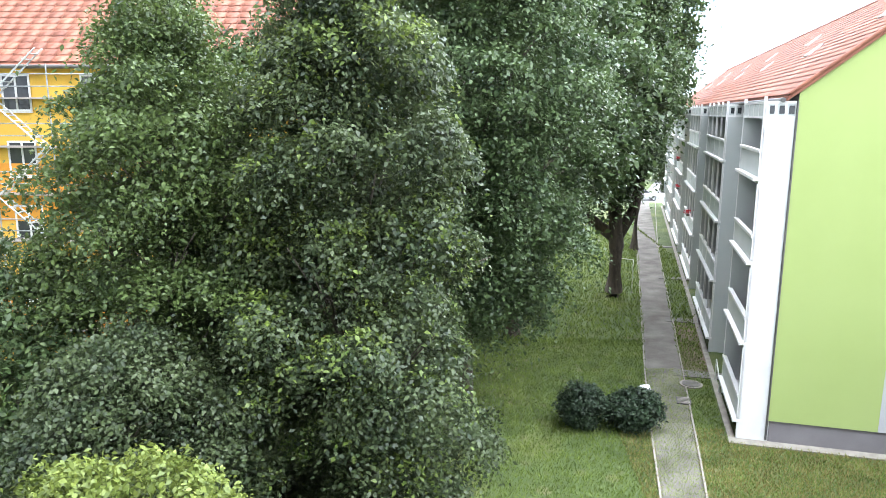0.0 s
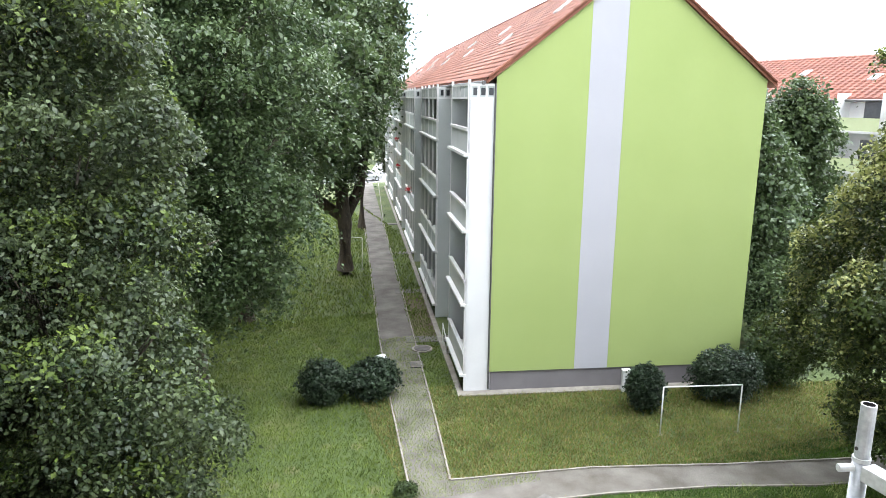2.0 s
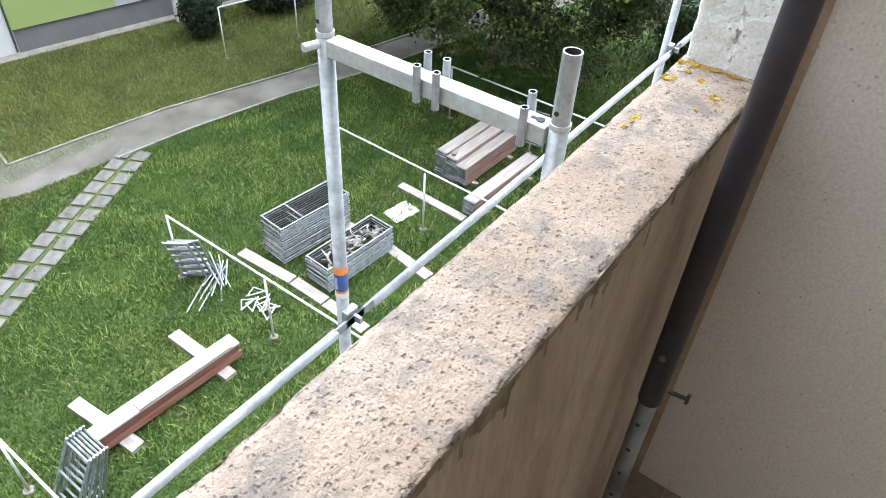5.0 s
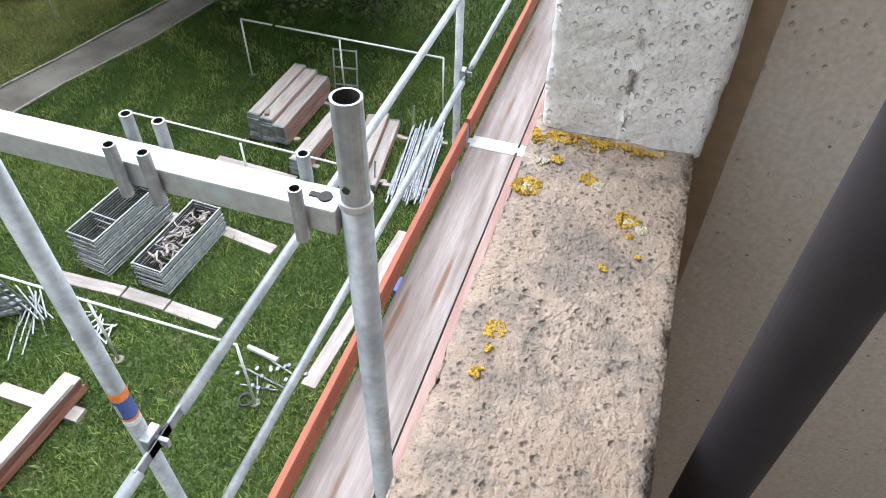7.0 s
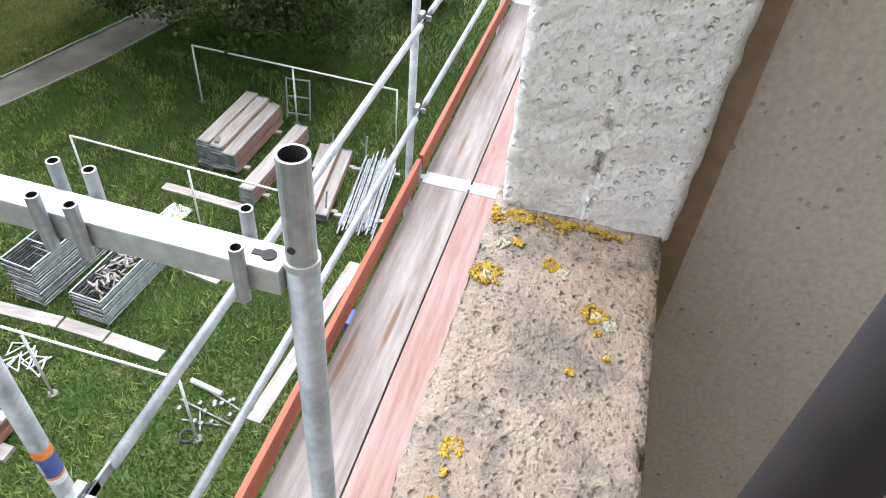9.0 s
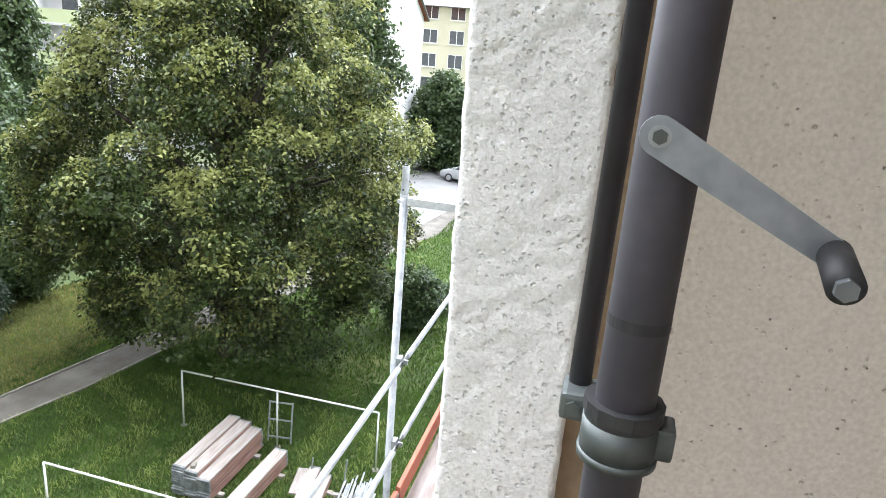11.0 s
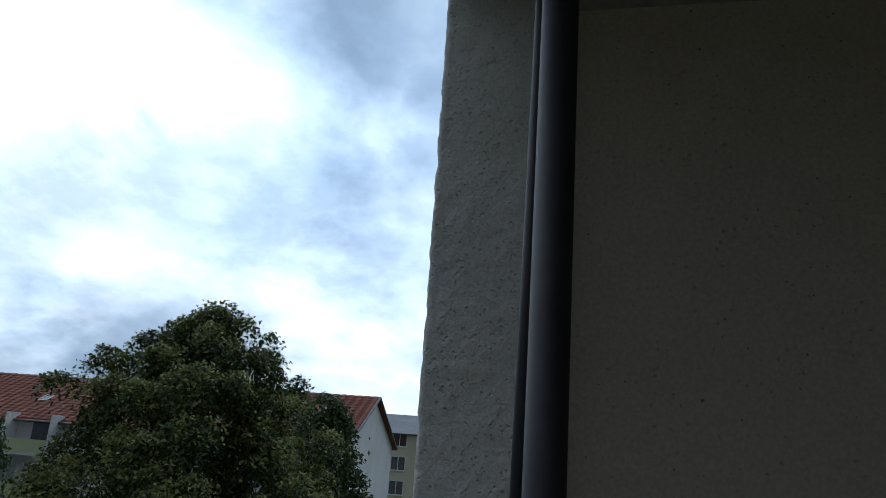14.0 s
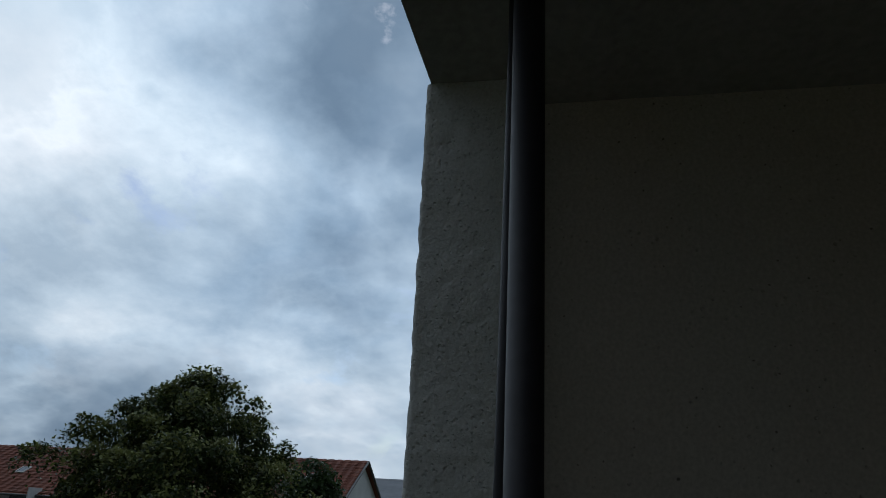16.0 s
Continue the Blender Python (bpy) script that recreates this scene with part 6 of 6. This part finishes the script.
tree("tree", (-12.8, 15.4, 0), "low broadleaf tree below the yellow house", (4.0, 3.8, 3.4, 4.0), 900, 32, 0.15, M["leaf_maple"], 0.14, 1.2, seed=20, limbs=11, spread=0.34, boughs=60, layer=0.45)
tree("tree", (-7.9, 12.9, 0), "leafy tree crowding the lawn below the windows", (3.5, 3.0, 2.6, 3.4), 1300, 44, 0.105, M["leaf_dark"], 0.12, 1.2, seed=19, limbs=11, spread=0.28, boughs=80, bough=0.9, layer=0.45)
tree("tree", (-6.0, 8.2, 0), "small bright-leaved tree close to the house", (4.1, 2.7, 2.0, 2.5), 1000, 32, 0.10, M["leaf_light"], 0.10, 1.4, seed=15, limbs=9, spread=0.2, boughs=80, bough=0.42)
tree("tree", (0.6, 34.5, 0), "tall dark tree behind the maple", (13.0, 6.0, 5.4, 8.4), 1000, 28, 0.32, M["leaf_maple"], 0.35, 3.5, seed=16, limbs=11, spread=0.6, low=4.5, boughs=70, bough=1.7, layer=0.6)
tree("tree", (11.4, 58.0, 0), "tall slender tree beside the footpath", (17.0, 4.4, 4.6, 8.0), 900, 26, 0.34, M["leaf_maple"], 0.3, 4.0, seed=17, limbs=11, spread=0.6, low=8.5, boughs=60, bough=1.5)
tree("tree", (-11.6, 24.0, 0), "thin-leaved tree before the red roof", (9.2, 3.4, 3.2, 6.4), 700, 30, 0.18, M["leaf_feather"], 0.2, 3.0, seed=26, limbs=14, spread=0.42, boughs=60, bough=1.1, layer=0.4)
tree("tree", (-7.5, 25.5, 0), "broadleaf tree in front of the yellow house", (8.0, 5.0, 4.4, 6.4), 800, 28, 0.21, M["leaf_maple"], 0.25, 2.6, seed=18, limbs=11, spread=0.5, boughs=60, bough=1.4)
tree("lime_tree", (19.2, 11.4, 0), "large lime tree with dense flowering crown reaching low", (7.5, 5.9, 5.9, 7.6), 4600, 42, 0.12, M["leaf_lime"], 0.3, 1.2, seed=21, limbs=17, spread=0.22, low=1.8, boughs=240, bough=0.8, layer=0.85, shoots=0.65, shoot_mat=M["leaf_bract_lit"],
     profile=((1.8, 4.2), (3.0, 5.3), (5.0, 6.1), (7.0, 5.9), (8.3, 5.0), (10.0, 4.1), (12.2, 3.1), (13.1, 2.3), (14.0, 1.2), (14.6, 0.5)),
     tops=((-1.6, 2.2, 12.75, 0.5, 1), (-1.62, 2.25, 13.2, 0.25, 1), (0.8, -1.5, 13.5, 0.55, 1), (0.85, -1.5, 14.05, 0.28, 1), (0, 0, 14.4, 0.6, 1), (0.4, -0.7, 14.35, 0.5, 1), (-0.4, 0.7, 14.1, 0.5, 1), (-0.9, 1.4, 13.6, 0.5, 1), (-2.1, 3.2, 12.2, 0.5, 1), (1.3, -2.2, 12.6, 0.55, 1), (1.9, -3.2, 11.2, 0.6, 1)))
tree("tree", (23.4, 27.6, 0), "dark broadleaf tree behind the green block", (5.6, 3.3, 3.3, 5.4), 700, 28, 0.25, M["leaf_maple"], 0.3, 2.0, seed=22, limbs=11, spread=0.5, boughs=50, bough=1.1)
tree("tree", (33.2, 33.9, 0), "dark broadleaf tree before the white block", (6.4, 2.8, 2.8, 5.4), 750, 28, 0.27, M["leaf_maple"], 0.3, 1.2, seed=23, limbs=11, spread=0.5, boughs=50, bough=1.2)
tree("tree", (39.5, 15.3, 0), "tree beside the white gable", (8.2, 2.6, 2.6, 5.2), 800, 28, 0.27, M["leaf_maple"], 0.3, 2.0, seed=24, limbs=11, spread=0.45, boughs=50, bough=1.0)
tree("tree", (54.0, 13.2, 0), "rounded tree in the far yard", (3.5, 3.1, 3.1, 3.4), 700, 26, 0.30, M["leaf_maple"], 0.25, 1.6, seed=25, limbs=9, spread=0.42, boughs=50, bough=0.9)
for k, (x, y, h) in enumerate(((2, 75, 7), (-8, 66, 8), (-18, 58, 9), (-26, 44, 8), (30, 120, 7), (40, 110, 6), (10, 118, 7), (-6, 108, 8), (33, 62, 6.5), (38, 52, 6))):
    tree("far_tree", (x, y, 0), "distant broadleaf tree behind the houses", (h, 5.5, 5.5, h * 0.85), 420, 16, 0.42, M["leaf_maple"], 0.3, 2.5, seed=40 + k, limbs=8, spread=0.75, boughs=34, bough=1.8)
tree("conifer", (24.5, 101, 0), "young dark conifer at the roadside", (3.0, 1.3, 1.3, 3.0), 300, 16, 0.22, M["leaf_dark"], 0.1, 0.6, seed=60, limbs=9, spread=0.25, cone=0.1, boughs=40, bough=0.4)
shrub("shrub", (2.75, 23.9, 0), "rounded blue-green shrub on the lawn", (1.05, 0.95, 0.92), 420, 26, 0.11, M["leaf_shrub"], 31, 0.13)
shrub("shrub", (4.55, 23.9, 0), "broad dark-leaved shrub beside the path", (1.2, 1.0, 0.80), 420, 26, 0.13, M["leaf_shrub"], 32, 0.13)
shrub("shrub", (13.75, 19.9, 0), "upright grey-green shrub before the gable", (0.85, 0.75, 0.95), 360, 26, 0.10, M["leaf_shrub"], 33, 0.12)
shrub("shrub", (17.3, 19.9, 0), "wide grey-green shrub before the gable", (1.7, 1.1, 1.05), 620, 26, 0.11, M["leaf_shrub"], 34, 0.15)
shrub("shrub", (20.2, 20.4, 0), "dark shrub at the corner of the gable", (1.5, 1.3, 1.5), 500, 24, 0.13, M["leaf_maple"], 35, 0.2)
shrub("shrub", (23.2, 23.4, 0), "tall dark shrub behind the gable", (2.4, 2.0, 2.3), 700, 24, 0.16, M["leaf_maple"], 36, 0.25)
shrub("shrub", (23.6, 6.5, 0), "round dark-leaved shrub on the far lawn", (1.35, 1.3, 1.35), 480, 26, 0.13, M["leaf_maple"], 37, 0.16)
shrub("shrub", (25.6, 6.2, 0), "low shrub beside the round one", (1.0, 1.0, 0.7), 300, 24, 0.12, M["leaf_maple"], 38, 0.14)
for k, (x, y, r) in enumerate(((-3.6, 12.6, 0.7), (-2.3, 13.2, 0.75), (-0.9, 13.7, 0.8), (0.2, 14.1, 0.72), (2.2, 14.4, 0.62), (3.1, 14.5, 0.62), (3.45, 15.4, 0.42), (3.72, 16.2, 0.40), (3.95, 17.0, 0.36))):
    shrub("hedge_bush", (x, y, 0), "clipped green hedge bush beside the slab path", (r, r * 0.75, r * 0.62), 210, 26, 0.075, M["leaf_hedge"], 70 + k, 0.085)
shrub("small_shrub", (1.25, 13.95, 0), "thin young shrub in the hedge gap", (0.35, 0.3, 0.42), 50, 14, 0.07, M["leaf_hedge"], 90, 0.06)

# ---------------------------------------------------------------- distance
bm = bmesh.new()
for k in range(90):
    a = radians(-80 + 2 * k)
    r0 = 420 + 60 * math.sin(k * 0.7)
    z = 13 + 9 * noise.noise(Vector((k * 0.17, 0, 0))) + 7 * noise.noise(Vector((k * 0.6, 3, 0)))
    v0, v1, v2 = (bm.verts.new((math.sin(a) * q, math.cos(a) * q, h)) for q, h in ((r0 - 60, 0), (r0, max(4, z)), (r0 + 90, 0)))
bm.verts.ensure_lookup_table()
for k in range(89):
    for j in range(2):
        bm.faces.new((bm.verts[3 * k + j], bm.verts[3 * k + j + 1], bm.verts[3 * k + 4 + j], bm.verts[3 * k + 3 + j]))
bmesh.ops.recalc_face_normals(bm, faces=bm.faces)
tagged(link("backdrop", bm, M["hill"], smooth=True), "low wooded hills on the horizon", "hills", kind="structure")

# ---------------------------------------------------------------- scaffold of the yellow house
ys = thing("house_scaffold", pose(-24, 28.2, 0, 0, 0, 2), "galvanised scaffold with aluminium stairs before the yellow house", "scaffold")
for x in (0, 2.6, 5.2, 7.8):
    for y in (0, 0.75):
        part("post", tube((x, y, 0), (x, y, 13.0), 0.03, n=6), M["galv"], ys)
for k in range(6):
    z = 1.6 + 2.0 * k
    part("deck", box((-0.3, 0.05, z), (8.1, 0.7, z + 0.06)), M["plank_top"], ys)
    for zz in (z + 0.5, z + 1.0):
        part("guard_rail", tube((-0.3, -0.04, zz), (8.1, -0.04, zz), 0.026, n=6), M["galv"], ys)
    a, b = Vector((2.9 if k % 2 else 5.1, -0.45, z)), Vector((5.1 if k % 2 else 2.9, -0.45, z + 2.0))
    st = part("stair", tube(a, b, 0.035, n=6), M["galv_white"], ys, "pale aluminium stair flight")
    part("string", tube(a + Vector((0, 0.5, 0)), b + Vector((0, 0.5, 0)), 0.035, n=6), M["galv_white"], st)
    for i in range(1, 9):
        p = a.lerp(b, i / 9)
        part("tread", box((p.x - 0.09, p.y, p.z - 0.02), (p.x + 0.09, p.y + 0.5, p.z + 0.02)), M["galv_white"], st)

# ---------------------------------------------------------------- stepping stones
steps = thing("slab_path", pose(0, 0, 0), "two rows of grey stepping slabs set in the lawn", "path", kind="structure")
me = bpy.data.meshes.new("slab")
bm = box((-0.215, -0.185, 0.0), (0.215, 0.185, 0.035), 0.012)
bm.to_mesh(me)
bm.free()
me.materials.append(M["slab"])
a0, a1 = Vector((7.75, 15.45, 0)), Vector((-4.5, 9.05, 0))
d = (a1 - a0).normalized()
s = Vector((-d.y, d.x, 0))
n = int((a1 - a0).length / 0.52)
for i in range(n):
    for j in (-1, 1):
        ob = new("slab", me)
        ob.parent = steps
        sag = 0.35 * math.sin(math.pi * i / n)
        p = a0 + d * (0.52 * i) + s * (j * 0.25 + sag * 0.0)
        ob.matrix_local = pose(p.x + rng.normal(0, 0.012), p.y + rng.normal(0, 0.012), rng.uniform(-0.006, 0.006), rng.normal(0, 0.8), rng.normal(0, 0.8), math.degrees(math.atan2(d.y, d.x)) + 90 + rng.normal(0, 2) + 90)

# ---------------------------------------------------------------- grass
def blades(name, count, x0, x1, y0, y1, size, material, seed, keep, label):
    rg = np.random.default_rng(seed)
    p = np.column_stack([rg.uniform(x0, x1, count), rg.uniform(y0, y1, count)])
    p = p[keep(p[:, 0], p[:, 1])]
    n = len(p)
    a = rg.uniform(0, 2 * math.pi, n)
    h = size * rg.uniform(0.5, 1.3, n)
    w = size * 0.16
    lean = rg.normal(0, 0.5, (n, 2)) * h[:, None]
    v = np.zeros((n, 3, 3))
    dx, dy = np.cos(a) * w, np.sin(a) * w
    v[:, 0, 0], v[:, 0, 1] = p[:, 0] - dx, p[:, 1] - dy
    v[:, 1, 0], v[:, 1, 1] = p[:, 0] + dx, p[:, 1] + dy
    v[:, 2, 0], v[:, 2, 1], v[:, 2, 2] = p[:, 0] + lean[:, 0], p[:, 1] + lean[:, 1], h
    ob = raw_mesh(name, v.reshape(-1, 3), np.arange(n * 3).reshape(-1, 3), material)
    return tagged(ob, label, "grass", kind="stuff")


def off_paths(x, y):
    """Lawn only: not on the gravel, the slabs or the block."""
    cross = y - np.interp(x, [3.9, 5.1, 7.4, 9.67, 12.8, 15.5, 19.5, 26, 36], [16.4, 15.9, 15.62, 15.35, 14.75, 13.95, 13.2, 11.6, 8.6])
    top = y - np.interp(x, [5.43, 9.8, 13.6, 16.8, 20.7, 26.5, 36], [17.4, 16.8, 15.8, 15.1, 14.3, 13.2, 10.6])
    on_cross = (cross > 0.03) & (top < -0.03) & (x > 3.9)
    lx = np.interp(y, [16.4, 17.6, 23.8, 30, 43, 62], [3.95, 4.2, 5.2, 6.3, 8.8, 12.4])
    rx = np.interp(y, [16.4, 17.4, 21.5, 28, 41, 60], [4.2, 5.43, 6.28, 7.55, 10.1, 13.8])
    on_path = (y > 16.4) & (x > lx + 0.05) & (x < rx - 0.05)
    q = (x - a0.x) * s.x + (y - a0.y) * s.y
    on_slab = (np.abs(q) < 0.44) & (x < 8.0) & (np.random.default_rng(1).uniform(size=len(x)) < 0.85)
    bx, by = (x - B0.x) * V.x + (y - B0.y) * V.y, (x - B0.x) * U.x + (y - B0.y) * U.y
    pressed = np.zeros(len(x), bool)
    for a, b, w in LYING:
        a, b = Vector(a[:2]), Vector(b[:2])
        e = (b - a).normalized()
        along, off = (x - a.x) * e.x + (y - a.y) * e.y, (x - a.x) * e.y - (y - a.y) * e.x
        pressed |= (np.abs(off) < w / 2 + 0.02) & (along > -0.03) & (along < (b - a).length + 0.03)
    return ~(pressed | on_cross | on_path | on_slab | ((bx > -0.3) & (by > -0.4)))


def streaks(x, y):
    """Arcs of pale cut grass left by the mower."""
    a = np.hypot(x - 11.5, y - 17.5) + 0.5 * np.sin(0.9 * x + 0.4 * y) + 0.2 * np.random.default_rng(14).normal(size=len(x))
    b = np.abs((a * 0.62) % 1.0 - 0.5)
    return off_paths(x, y) & (b > 0.33) & (np.random.default_rng(4).uniform(size=len(x)) < (b - 0.30) * 3.2)


blades("grass", 420000, -5, 19, 1.5, 16.2, 0.075, M["blade"], 1, off_paths, "tufted green lawn grass")
blades("grass", 200000, -8, 27, 16.2, 34, 0.10, M["meadow"], 2, off_paths, "green lawn grass")
blades("grass", 90000, -24, 14, 33, 75, 0.2, M["meadow"], 5, off_paths, "green lawn grass")
blades("grass", 60000, -20, -5, 4, 34, 0.14, M["blade"], 6, off_paths, "green lawn grass")
blades("grass", 60000, 19, 40, 1, 16, 0.14, M["blade"], 7, off_paths, "green lawn grass")
blades("cut_grass", 260000, -3, 17, 3, 15, 0.12, M["dryblade"], 9, streaks, "pale mown grass lying in streaks")
blades("dry_grass", 60000, 4, 24, 15.5, 24, 0.10, M["yellowblade"], 3, off_paths, "yellowed dry lawn grass")
blades("path_weeds", 70000, 3.5, 8, 16.6, 30, 0.07, M["dryblade"], 4, lambda x, y: (y > 16.6) & ~off_paths(x, y) & (np.random.default_rng(8).uniform(size=len(x)) < 0.5), "weeds growing in the gravel path")
